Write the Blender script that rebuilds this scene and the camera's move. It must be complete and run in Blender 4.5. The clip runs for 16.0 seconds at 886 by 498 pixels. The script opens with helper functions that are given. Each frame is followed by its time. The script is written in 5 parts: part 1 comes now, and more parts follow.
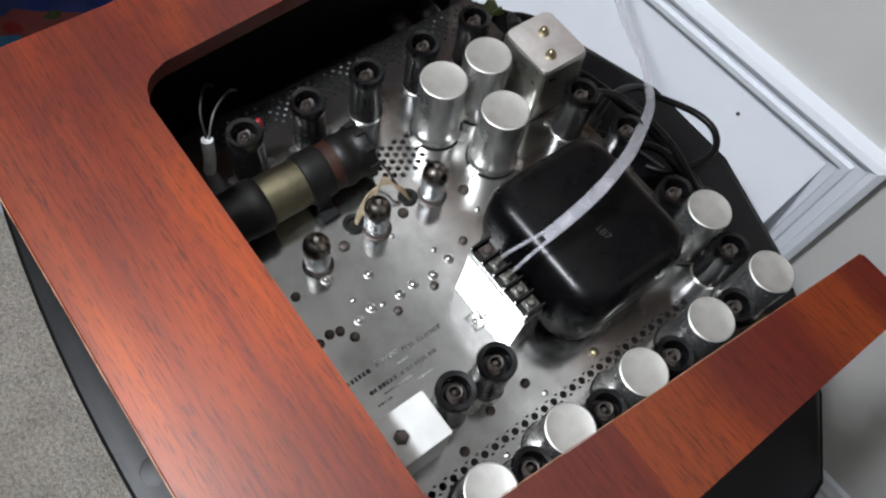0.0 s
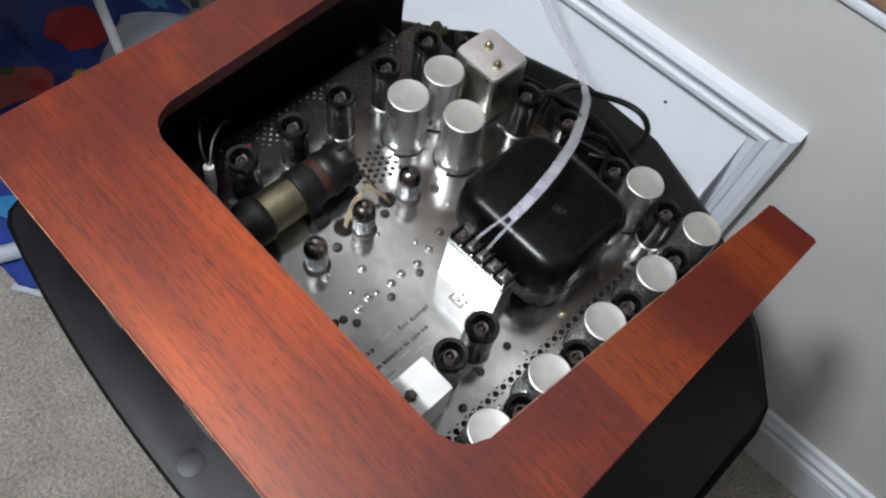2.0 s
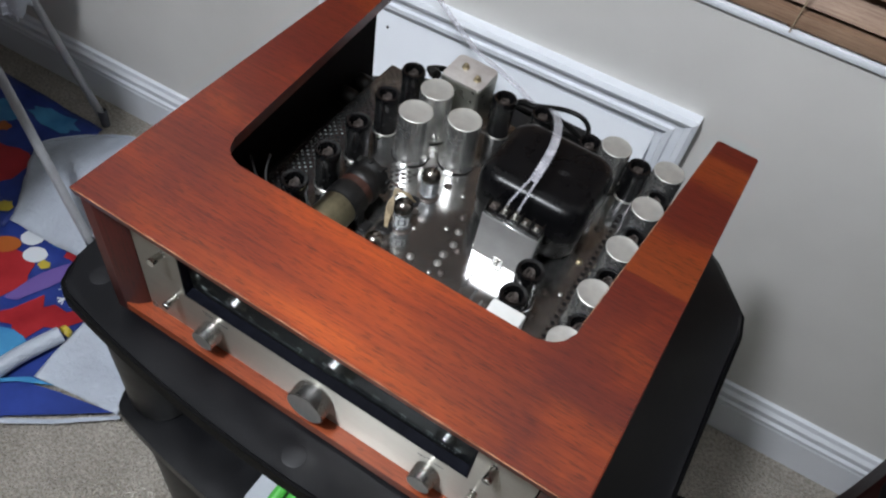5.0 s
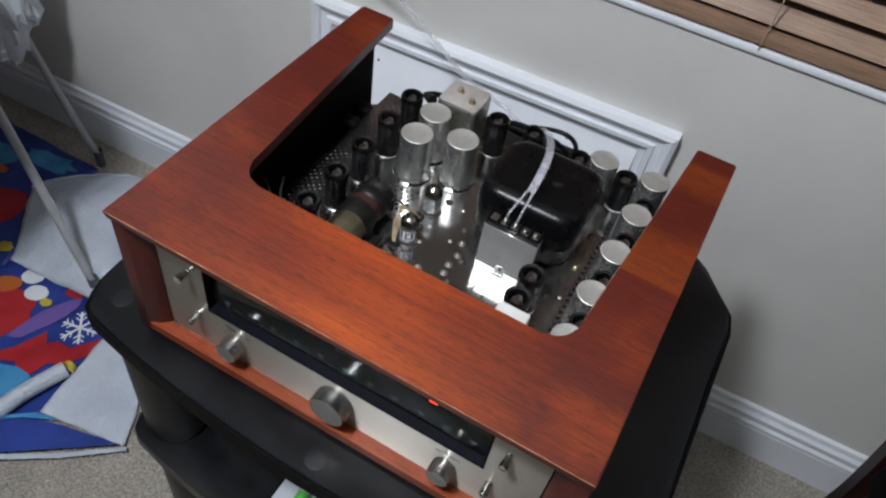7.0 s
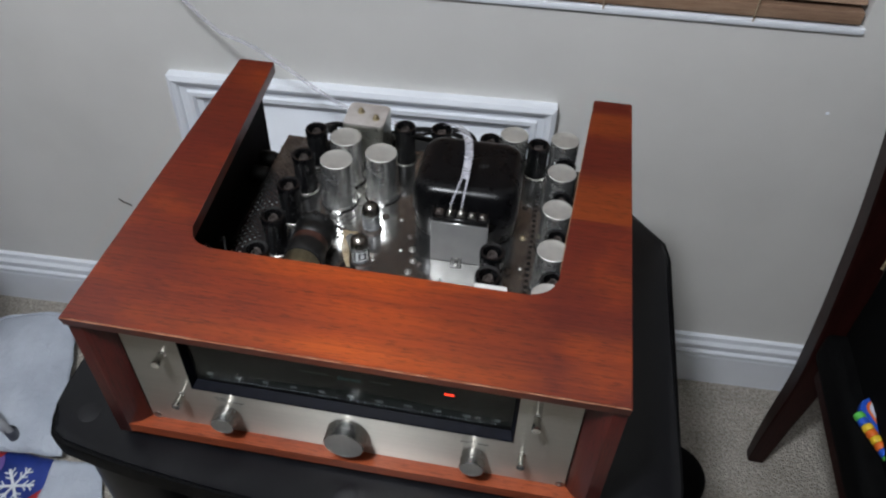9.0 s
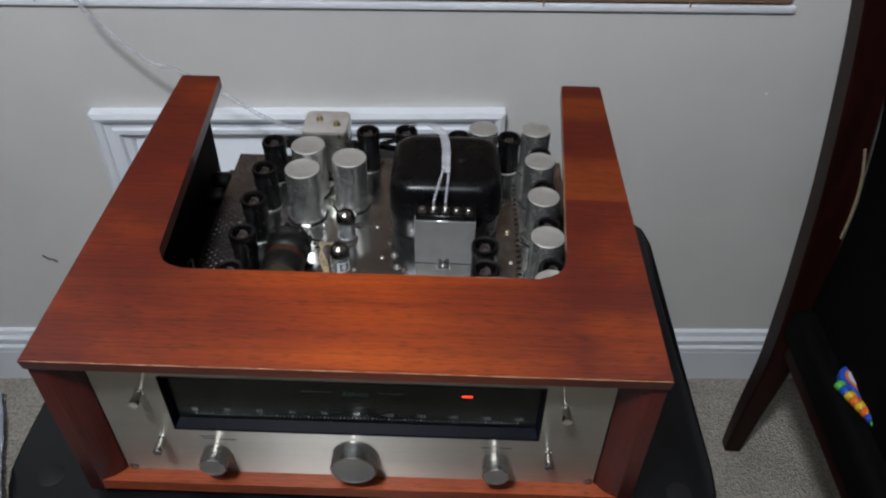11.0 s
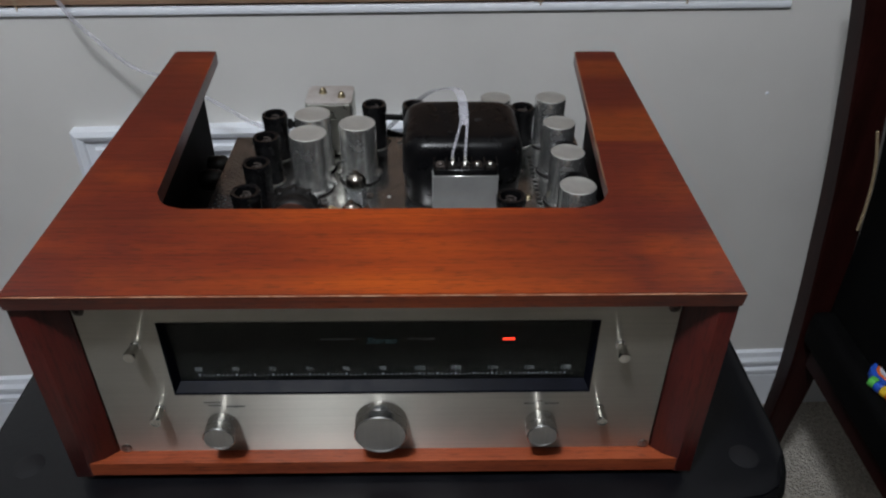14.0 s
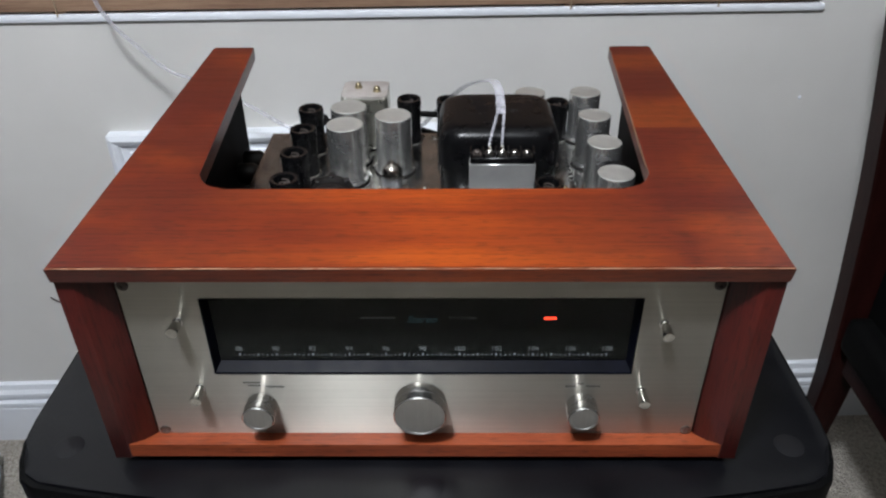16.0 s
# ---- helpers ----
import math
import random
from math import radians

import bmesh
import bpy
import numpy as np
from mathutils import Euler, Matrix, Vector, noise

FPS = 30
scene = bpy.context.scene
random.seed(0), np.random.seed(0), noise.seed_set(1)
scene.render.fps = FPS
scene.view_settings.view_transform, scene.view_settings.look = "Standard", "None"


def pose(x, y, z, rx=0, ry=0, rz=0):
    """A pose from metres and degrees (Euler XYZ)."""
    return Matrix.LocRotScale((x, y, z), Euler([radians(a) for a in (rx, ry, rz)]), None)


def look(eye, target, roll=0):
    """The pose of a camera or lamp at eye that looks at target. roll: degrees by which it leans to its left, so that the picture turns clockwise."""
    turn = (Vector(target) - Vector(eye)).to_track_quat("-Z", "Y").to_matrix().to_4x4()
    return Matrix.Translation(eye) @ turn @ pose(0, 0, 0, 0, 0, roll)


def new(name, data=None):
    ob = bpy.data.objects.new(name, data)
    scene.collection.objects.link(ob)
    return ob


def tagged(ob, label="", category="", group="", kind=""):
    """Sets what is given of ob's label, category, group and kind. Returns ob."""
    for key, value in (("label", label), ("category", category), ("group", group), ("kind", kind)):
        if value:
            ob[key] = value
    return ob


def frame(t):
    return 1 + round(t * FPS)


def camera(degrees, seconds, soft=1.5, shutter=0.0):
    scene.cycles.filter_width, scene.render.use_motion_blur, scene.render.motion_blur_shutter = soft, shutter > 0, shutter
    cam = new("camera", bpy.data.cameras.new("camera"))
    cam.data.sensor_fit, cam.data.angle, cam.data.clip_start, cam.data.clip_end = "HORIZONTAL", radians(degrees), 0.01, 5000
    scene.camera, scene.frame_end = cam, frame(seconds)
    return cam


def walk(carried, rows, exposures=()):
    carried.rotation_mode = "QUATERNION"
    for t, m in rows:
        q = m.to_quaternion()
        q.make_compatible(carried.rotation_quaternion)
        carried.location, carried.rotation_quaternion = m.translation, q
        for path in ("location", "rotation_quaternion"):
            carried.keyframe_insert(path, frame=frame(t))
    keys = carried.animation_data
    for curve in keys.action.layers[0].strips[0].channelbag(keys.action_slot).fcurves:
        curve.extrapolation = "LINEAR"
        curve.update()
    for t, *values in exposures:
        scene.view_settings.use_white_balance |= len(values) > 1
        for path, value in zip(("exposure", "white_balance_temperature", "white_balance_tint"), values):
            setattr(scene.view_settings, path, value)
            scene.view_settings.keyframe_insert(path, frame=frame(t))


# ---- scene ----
cam = camera(60.8, 16.0, soft=2.2)
PATH = [
    (0, (0.172, 0.033, 1.315), (-0.431, 0.731, -0.46), 13.7),
    (0.5, (0.178, 0.022, 1.338), (-0.409, 0.735, -0.436), 14.1),
    (1, (0.185, 0.017, 1.358), (-0.391, 0.731, -0.419), 13.4),
    (1.5, (0.199, 0.02, 1.359), (-0.376, 0.716, -0.426), 13.3),
    (2, (0.199, -0.022, 1.377), (-0.36, 0.784, -0.366), 12.9),
    (2.5, (0.191, -0.065, 1.378), (-0.322, 0.873, -0.313), 13.5),
    (3, (0.193, -0.105, 1.381), (-0.295, 0.889, -0.285), 12.9),
    (3.5, (0.192, -0.133, 1.378), (-0.284, 0.924, -0.252), 12.6),
    (4, (0.19, -0.164, 1.384), (-0.284, 0.939, -0.216), 13.0),
    (6.5, (0.18, -0.276, 1.415), (-0.279, 0.931, -0.112), 10.5),
    (7, (0.188, -0.278, 1.42), (-0.284, 0.952, -0.085), 10.7),
    (7.5, (0.204, -0.284, 1.426), (-0.304, 0.956, -0.058), 10.9),
    (8, (0.202, -0.294, 1.415), (-0.32, 0.962, -0.051), 8.1),
    (8.5, (0.165, -0.319, 1.405), (-0.214, 1.024, -0.028), 4.4),
    (9, (0.134, -0.339, 1.399), (-0.079, 1.066, -0.008), 2.0),
    (11.5, (0.067, -0.338, 1.314), (0.064, 1.175, 0.006), 0.8),
    (12, (0.064, -0.344, 1.292), (0.079, 1.187, 0.006), 0.2),
    (12.5, (0.051, -0.355, 1.275), (0.078, 1.211, 0.031), 1.0),
    (13, (0.043, -0.359, 1.254), (0.072, 1.255, 0.074), 0.4),
    (13.5, (0.04, -0.358, 1.231), (0.089, 1.286, 0.093), 1.1),
    (14, (0.033, -0.363, 1.213), (0.071, 1.268, 0.056), 0.5),
    (14.5, (0.023, -0.366, 1.204), (0.048, 1.269, 0.053), 0.6),
    (15, (0.024, -0.373, 1.195), (0.025, 1.272, 0.058), 0.1),
    (15.5, (0.024, -0.38, 1.192), (0.041, 1.282, 0.08), 0.4),
    (16, (0.019, -0.379, 1.187), (0.002, 1.287, 0.08), -0.4),
]
EXPOSURE = [(0, 0.34), (2, 0.37), (4.2, 0.40), (6.5, 0.12), (9, 0.10), (11.5, -0.14), (13, -0.24), (14, -0.22), (14.5, 0.10), (15, 0.36), (16, 0.42)]   # the camera's own metering
walk(cam, [(t, look(eye, target, roll)) for t, eye, target, roll in PATH], EXPOSURE)

# ---- world, lights ----
world = bpy.data.worlds.new("night")
scene.world = world
world.use_nodes = True
world.node_tree.nodes["Background"].inputs[0].default_value = (0.02, 0.025, 0.04, 1)
world.node_tree.nodes["Background"].inputs[1].default_value = 0.3

STAND = 0.74          # height of the stand's top
PLATE = 0.830         # height of the chassis plate
TOP = 0.923           # height of the cabinet's top
WALL = pose(0, 0.748, 0, 0, 0, 2.3)   # the wall behind: x along it, y into it

LAMP = (-0.24, -0.52, 2.26)     # the ceiling light, out in the room
lamp_data = bpy.data.lights.new("ceiling_bulb", "POINT")
lamp_data.shadow_soft_size, lamp_data.energy, lamp_data.color = 0.09, 92, (0.875, 0.925, 1.0)
lamp = new("ceiling_bulb", lamp_data)
lamp.matrix_world = pose(*LAMP)


# ---- materials ----
def mat(name, color, rough=0.5, metal=0.0, **more):
    m = bpy.data.materials.new(name)
    m.use_nodes = True
    b = m.node_tree.nodes["Principled BSDF"]
    b.inputs["Base Color"].default_value = (*color, 1)
    b.inputs["Roughness"].default_value = rough
    b.inputs["Metallic"].default_value = metal
    for key, value in more.items():
        b.inputs[key.replace("_", " ")].default_value = value
    return m


def node(m, kind, **ins):
    n = m.node_tree.nodes.new(kind)
    for key, value in ins.items():
        n.inputs[key.replace("_", " ")].default_value = value
    return n


def link(m, a, b):
    m.node_tree.links.new(a, b)


def coords(m, scale):
    tc = node(m, "ShaderNodeTexCoord")
    mp = node(m, "ShaderNodeMapping")
    mp.inputs["Scale"].default_value = scale
    link(m, tc.outputs["Object"], mp.inputs["Vector"])
    return mp.outputs["Vector"]


def ramp(m, fac, stops):
    r = m.node_tree.nodes.new("ShaderNodeValToRGB")
    while len(r.color_ramp.elements) < len(stops):
        r.color_ramp.elements.new(0.5)
    for e, (at, c) in zip(r.color_ramp.elements, stops):
        e.position, e.color = at, (*c, 1)
    link(m, fac, r.inputs["Fac"])
    return r.outputs["Color"]


def noise_of(m, scale, detail=4, rough=0.55, size=1.0):
    n = node(m, "ShaderNodeTexNoise", Scale=size, Detail=detail, Roughness=rough)
    link(m, coords(m, scale), n.inputs["Vector"])
    return n.outputs["Fac"]


def blend(m, a, b, fac, how="MIX"):
    x = m.node_tree.nodes.new("ShaderNodeMix")
    x.data_type, x.blend_type = "RGBA", how
    if isinstance(fac, float):
        x.inputs[0].default_value = fac
    else:
        link(m, fac, x.inputs[0])
    link(m, a, x.inputs[6])
    link(m, b, x.inputs[7])
    return x.outputs[2]


def bsdf(m):
    return m.node_tree.nodes["Principled BSDF"]


def bump(m, height, strength, distance):
    b = node(m, "ShaderNodeBump", Strength=strength, Distance=distance)
    link(m, height, b.inputs["Height"])
    link(m, b.outputs["Normal"], bsdf(m).inputs["Normal"])


def mottled(name, dark, light, rough, metal=0.0, scale=40.0, bumpy=0.1, depth=0.0005, rough_span=0.12, **more):
    """A plain surface with cloudy colour, uneven gloss and fine relief."""
    m = mat(name, light, rough, metal, **more)
    big = noise_of(m, (scale, scale, scale), 5)
    fine = noise_of(m, (scale * 9, scale * 9, scale * 9), 3)
    link(m, ramp(m, big, [(0.3, dark), (0.7, light)]), bsdf(m).inputs["Base Color"])
    r = node(m, "ShaderNodeMapRange")
    r.inputs["To Min"].default_value, r.inputs["To Max"].default_value = rough - rough_span, rough + rough_span
    link(m, big, r.inputs["Value"])
    link(m, r.outputs["Result"], bsdf(m).inputs["Roughness"])
    bump(m, fine, bumpy, depth)
    return m


def math_node(m, how, a, b):
    x = node(m, "ShaderNodeMath")
    x.operation = how
    for k, v in enumerate((a, b)):
        if isinstance(v, float):
            x.inputs[k].default_value = v
        else:
            link(m, v, x.inputs[k])
    return x.outputs[0]


def span(m, socket, lo, hi):
    r = node(m, "ShaderNodeMapRange")
    r.inputs["From Min"].default_value, r.inputs["From Max"].default_value = lo, hi
    link(m, socket, r.inputs["Value"])
    return r.outputs["Result"]


def rgb(m, c):
    n = node(m, "ShaderNodeRGB")
    n.outputs[0].default_value = (*c, 1)
    return n.outputs[0]


def wood(name, scale, dark, mid, light, coat=0.0, rough=0.36, leaves=False, pores=0.56):
    """Polished veneer: soft figure, fine straight grain and short dark pores along it."""
    m = mat(name, mid, rough, 0.0, Coat_Weight=coat, Coat_Roughness=0.36, Specular_IOR_Level=0.60)
    along = lambda a, b: tuple(a if s < 30 else b for s in scale)
    figure = noise_of(m, along(2.2, 34), 4, 0.5)
    grain = noise_of(m, along(8, 380), 4, 0.62)
    fine = noise_of(m, along(22, 850), 3, 0.6)
    pore = noise_of(m, along(85, 720), 2, 0.5)
    cloud = noise_of(m, (8, 11, 11), 4, 0.6)
    col = ramp(m, figure, [(0.22, dark), (0.50, mid), (0.80, light)])
    shade = ramp(m, cloud, [(0.34, (0.60, 0.52, 0.52)), (0.56, (1.0, 1.0, 1.0))])
    col = blend(m, col, shade, 0.5, "MULTIPLY")
    if leaves:
        # dark red ends: stain plus painted sheen falloff; bands of figure across the arms
        tc = node(m, "ShaderNodeTexCoord")
        sep = node(m, "ShaderNodeSeparateXYZ")
        link(m, tc.outputs["Object"], sep.inputs[0])
        x, y = sep.outputs["X"], sep.outputs["Y"]
        red = rgb(m, (0.076, 0.0072, 0.0050))
        stain_and_falloff = math_node(m, "MULTIPLY", span(m, x, 0.02, 0.17), span(m, cloud, 1.00, 0.52))
        col = blend(m, col, red, math_node(m, "MULTIPLY", stain_and_falloff, 0.86))
        edge = math_node(m, "MULTIPLY", span(m, x, 0.00, -0.17), span(m, cloud, 1.00, 0.52))
        col = blend(m, col, red, math_node(m, "MULTIPLY", edge, 0.86))
        # object space starts 0.2 m behind the front edge
        wave = math_node(m, "ADD", y, math_node(m, "MULTIPLY", cloud, 0.022))
        pale, band = rgb(m, (0.27, 0.054, 0.006)), rgb(m, (0.085, 0.0100, 0.0050))
        right_arm, left_arm = span(m, x, 0.148, 0.150), span(m, x, -0.160, -0.175)
        leaf = math_node(m, "MULTIPLY", span(m, y, -0.0012, 0.0012), span(m, wave, 0.088, 0.052))
        col = blend(m, col, pale, math_node(m, "MULTIPLY", math_node(m, "MULTIPLY", leaf, right_arm), 0.48))
        dusk = math_node(m, "MULTIPLY", span(m, wave, 0.066, 0.092), span(m, wave, 0.148, 0.132))
        col = blend(m, col, band, math_node(m, "MULTIPLY", math_node(m, "MULTIPLY", dusk, right_arm), 0.62))
        tip = math_node(m, "MULTIPLY", span(m, wave, 0.138, 0.155), span(m, wave, 0.196, 0.182))
        col = blend(m, col, pale, math_node(m, "MULTIPLY", math_node(m, "MULTIPLY", tip, right_arm), 0.40))
        col = blend(m, col, band, math_node(m, "MULTIPLY", math_node(m, "MULTIPLY", span(m, wave, 0.186, 0.200), right_arm), 0.7))
        knot = math_node(m, "MULTIPLY", span(m, wave, 0.060, 0.074), span(m, wave, 0.110, 0.090))
        col = blend(m, col, band, math_node(m, "MULTIPLY", math_node(m, "MULTIPLY", knot, left_arm), 0.6))
    lines = ramp(m, grain, [(0.36, (0.58, 0.48, 0.44)), (0.54, (1, 1, 1))])
    col = blend(m, col, lines, 0.58, "MULTIPLY")
    streak = ramp(m, fine, [(0.34, (0.56, 0.46, 0.42)), (0.52, (1, 1, 1))])
    col = blend(m, col, streak, 0.50, "MULTIPLY")
    dots = ramp(m, pore, [(0.34, (0.24, 0.16, 0.14)), (0.45, (1, 1, 1))])
    col = blend(m, col, dots, pores, "MULTIPLY")
    link(m, col, bsdf(m).inputs["Base Color"])
    r = node(m, "ShaderNodeMapRange")
    r.inputs["To Min"].default_value, r.inputs["To Max"].default_value = rough + 0.12, rough - 0.08
    link(m, grain, r.inputs["Value"])
    link(m, r.outputs["Result"], bsdf(m).inputs["Roughness"])
    bump(m, pore, 0.12, 0.0003)
    return m


RED_D, RED_M, RED_L = (0.212, 0.0232, 0.0032), (0.345, 0.0525, 0.0038), (0.475, 0.091, 0.0048)
wood_x = wood("walnut_along_x", (5, 60, 60), RED_D, RED_M, RED_L, leaves=True)
# side-board walnut with the shade on the sides put into its colour
wood_shaded = wood("walnut_along_z_shaded", (60, 60, 5), (0.038, 0.0040, 0.0036), (0.070, 0.0070, 0.0054), (0.108, 0.0122, 0.0072))
# lip copy of the walnut, paler and pinker to carry painted sheen
wood_lip = wood("walnut_lip_sheen", (5, 60, 60), (0.18, 0.031, 0.012), (0.29, 0.061, 0.022), (0.39, 0.092, 0.033), rough=0.36)
wood_z = wood("dark_red_wood", (40, 40, 4), (0.012, 0.0035, 0.003), (0.022, 0.0055, 0.0048), (0.032, 0.0080, 0.0068), coat=0.0)
bare_wood = mottled("bare_wood", (0.20, 0.08, 0.04), (0.40, 0.24, 0.15), 0.6, scale=120)
for key, value in (("Specular IOR Level", 0.12), ("Coat Weight", 0.0)):
    bsdf(wood_z).inputs[key].default_value = value
edge_glint = mottled("edge_glint", (0.34, 0.13, 0.07), (0.50, 0.26, 0.16), 0.28, scale=90)
inner_black = mottled("black_stain", (0.004, 0.003, 0.003), (0.008, 0.006, 0.006), 0.75, Specular_IOR_Level=0.1)

wall_paint = mottled("wall_paint", (0.600, 0.591, 0.566), (0.680, 0.670, 0.643), 0.75, scale=3, bumpy=0.35, depth=0.0008)
white_paint = mottled("white_gloss_paint", (0.76, 0.79, 0.84), (0.82, 0.85, 0.90), 0.4, scale=6, bumpy=0.1)
# for the walls out of view, dark so they throw back less fill
far_paint = mottled("low_bounce_paint", (0.16, 0.155, 0.145), (0.20, 0.195, 0.185), 0.8, scale=3)
# ceiling out of view, well below white to halve its bounce
ceiling_paint = mottled("ceiling_paint", (0.36, 0.355, 0.34), (0.42, 0.415, 0.40), 0.85, scale=5)
stand_black = mottled("black_laminate", (0.0012, 0.0013, 0.0024), (0.0030, 0.0032, 0.0046), 0.38, scale=25, bumpy=0.2, Specular_IOR_Level=0.34)
band_black = mottled("black_edge_band", (0.0012, 0.0012, 0.0014), (0.0022, 0.0022, 0.0024), 0.6, scale=40, Specular_IOR_Level=0.08)
cap_grey = mottled("grey_plastic_cap", (0.003, 0.003, 0.0045), (0.005, 0.005, 0.0065), 0.42, Specular_IOR_Level=0.34)
blind_tan = wood("tan_blind", (4, 60, 60), (0.26, 0.16, 0.10), (0.34, 0.22, 0.145), (0.40, 0.27, 0.18), coat=0.05, rough=0.5, pores=0.2)
cord = mat("blind_cord", (0.35, 0.27, 0.18), 0.8)


def carpet_material():
    m = mat("carpet", (0.3, 0.27, 0.23), 0.95)
    a = noise_of(m, (150, 150, 150), 4, 0.7)
    b = noise_of(m, (12, 12, 12), 4)
    c = node(m, "ShaderNodeTexVoronoi", Scale=1.0)
    link(m, coords(m, (260, 260, 260)), c.inputs["Vector"])
    col = ramp(m, a, [(0.3, (0.27, 0.24, 0.20)), (0.5, (0.50, 0.46, 0.40)), (0.7, (0.70, 0.66, 0.59))])
    col = blend(m, col, ramp(m, b, [(0.3, (0.75, 0.74, 0.72)), (0.7, (1.08, 1.08, 1.08))]), 0.8, "MULTIPLY")
    link(m, col, bsdf(m).inputs["Base Color"])
    bump(m, c.outputs["Distance"], 1.0, 0.006)
    return m


carpet = carpet_material()


def brushed(name, color, rough, scale, aniso=0.0, dirt=0.3, dirt_scale=30, relief=0.06):
    """Brushed metal, its scratches along the axis of the smallest scale."""
    m = mat(name, color, rough, 1.0)
    lines = noise_of(m, scale, 3, 0.7)
    cloud = noise_of(m, (dirt_scale,) * 3, 6, 0.65)
    dark = tuple(c * (1 - dirt) for c in color)
    col = blend(m, ramp(m, cloud, [(0.35, dark), (0.6, color)]), ramp(m, lines, [(0.3, (0.8, 0.8, 0.8)), (0.7, (1, 1, 1))]), 0.6, "MULTIPLY")
    link(m, col, bsdf(m).inputs["Base Color"])
    r = node(m, "ShaderNodeMapRange")
    r.inputs["To Min"].default_value, r.inputs["To Max"].default_value = rough + 0.12, rough - 0.06
    link(m, cloud, r.inputs["Value"])
    link(m, r.outputs["Result"], bsdf(m).inputs["Roughness"])
    if aniso:
        bsdf(m).inputs["Anisotropic"].default_value = aniso
        tan = node(m, "ShaderNodeTangent")
        tan.direction_type = "UV_MAP"
        link(m, tan.outputs["Tangent"], bsdf(m).inputs["Tangent"])
    bump(m, lines, relief, 0.0003)
    return m


plate_metal = brushed("chassis_metal", (0.53, 0.525, 0.515), 0.12, (25, 900, 900), dirt=0.35, dirt_scale=22)
bsdf(plate_metal).inputs["Metallic"].default_value = 0.96
# patchy backing added so some strip holes look lit, others dark
strip_pale = mat("strip_backing", (0.4, 0.4, 0.39), 0.45)
link(strip_pale, ramp(strip_pale, noise_of(strip_pale, (34, 34, 34), 3), [(0.52, (0.010, 0.010, 0.010)), (0.64, (0.42, 0.42, 0.41))]), bsdf(strip_pale).inputs["Base Color"])
can_metal = brushed("aluminium_can", (0.84, 0.84, 0.82), 0.22, (420, 420, 9), dirt=0.10, dirt_scale=30, relief=0.003)
bsdf(can_metal).inputs["Metallic"].default_value = 0.94
can_top = mottled("can_top_metal", (0.50, 0.49, 0.46), (0.62, 0.61, 0.57), 0.5, 0.75, scale=90, bumpy=0.15)
face_metal = brushed("champagne_panel", (0.56, 0.54, 0.48), 0.32, (6, 900, 900), aniso=1.0, dirt=0.12, dirt_scale=10)
bsdf(face_metal).inputs["Metallic"].default_value = 0.90
knob_metal = brushed("knob_side", (0.82, 0.81, 0.79), 0.22, (900, 12, 900), dirt=0.1)
knob_cap = brushed("knob_face", (0.66, 0.65, 0.63), 0.40, (900, 900, 10), dirt=0.1)
chrome = mat("bright_metal", (0.75, 0.74, 0.70), 0.18, 1.0)
brass = mottled("brass", (0.33, 0.27, 0.17), (0.48, 0.41, 0.27), 0.35, 1.0, scale=80)
rivet_metal = mottled("rivet", (0.35, 0.34, 0.32), (0.6, 0.59, 0.56), 0.35, 1.0, scale=200)
socket_metal = mottled("socket_metal", (0.20, 0.195, 0.18), (0.34, 0.33, 0.31), 0.32, 1.0, scale=150)
dark_rivet = mottled("dark_bolt", (0.05, 0.04, 0.035), (0.12, 0.10, 0.09), 0.5, 0.5, scale=200)
shield_black = mottled("black_shield", (0.0025, 0.0025, 0.003), (0.005, 0.005, 0.0055), 0.24, scale=80, bumpy=0.1)
trans_black = mottled("black_enamel", (0.002, 0.002, 0.0025), (0.004, 0.004, 0.0045), 0.28, scale=60, bumpy=0.08, rough_span=0.05, Specular_IOR_Level=0.22)
rubber = mottled("rubber", (0.0025, 0.0025, 0.0025), (0.007, 0.0065, 0.0065), 0.45, scale=90, Specular_IOR_Level=0.4)
box_paint = mottled("pale_grey_metal", (0.42, 0.42, 0.41), (0.50, 0.50, 0.485), 0.13, 0.60, scale=50, bumpy=0.05, rough_span=0.03)
box_white = mottled("pale_paint", (0.62, 0.62, 0.60), (0.74, 0.74, 0.72), 0.4, 0.1, scale=50, bumpy=0.1)
tin = mottled("tinned_metal", (0.44, 0.44, 0.39), (0.58, 0.58, 0.52), 0.30, 0.95, scale=45, bumpy=0.1)
lid_grey = mottled("stained_lid", (0.50, 0.46, 0.43), (0.66, 0.63, 0.61), 0.38, 0.5, scale=70, bumpy=0.1)
tube_silver = mottled("plate_grey", (0.55, 0.56, 0.58), (0.84, 0.85, 0.87), 0.24, 0.8, scale=260)
tube_brown = mottled("getter_mirror", (0.22, 0.18, 0.155), (0.58, 0.54, 0.50), 0.13, 1.0, scale=110, rough_span=0.05)
glass = mat("glass", (0.95, 0.97, 0.96), 0.02, 0.0, Transmission_Weight=1.0, IOR=1.45)
brown_band = mottled("brown_wax_paper", (0.014, 0.007, 0.005), (0.050, 0.016, 0.010), 0.42, scale=70)
gold_band = brushed("dull_gold", (0.36, 0.32, 0.21), 0.35, (400, 15, 400), dirt=0.4)
dial_black = mottled("dial_black", (0.002, 0.002, 0.002), (0.004, 0.004, 0.004), 0.5, scale=20, Specular_IOR_Level=0.1)
dial_glass = mat("dial_glass", (0.9, 0.95, 0.93), 0.02, 0.0, Transmission_Weight=1.0, IOR=1.2)
dial_rim = mottled("dial_rim", (0.0014, 0.0017, 0.0036), (0.0030, 0.0036, 0.0075), 0.40, scale=60, Specular_IOR_Level=0.05)
print_white = mat("print_white", (0.6, 0.62, 0.62), 0.6)
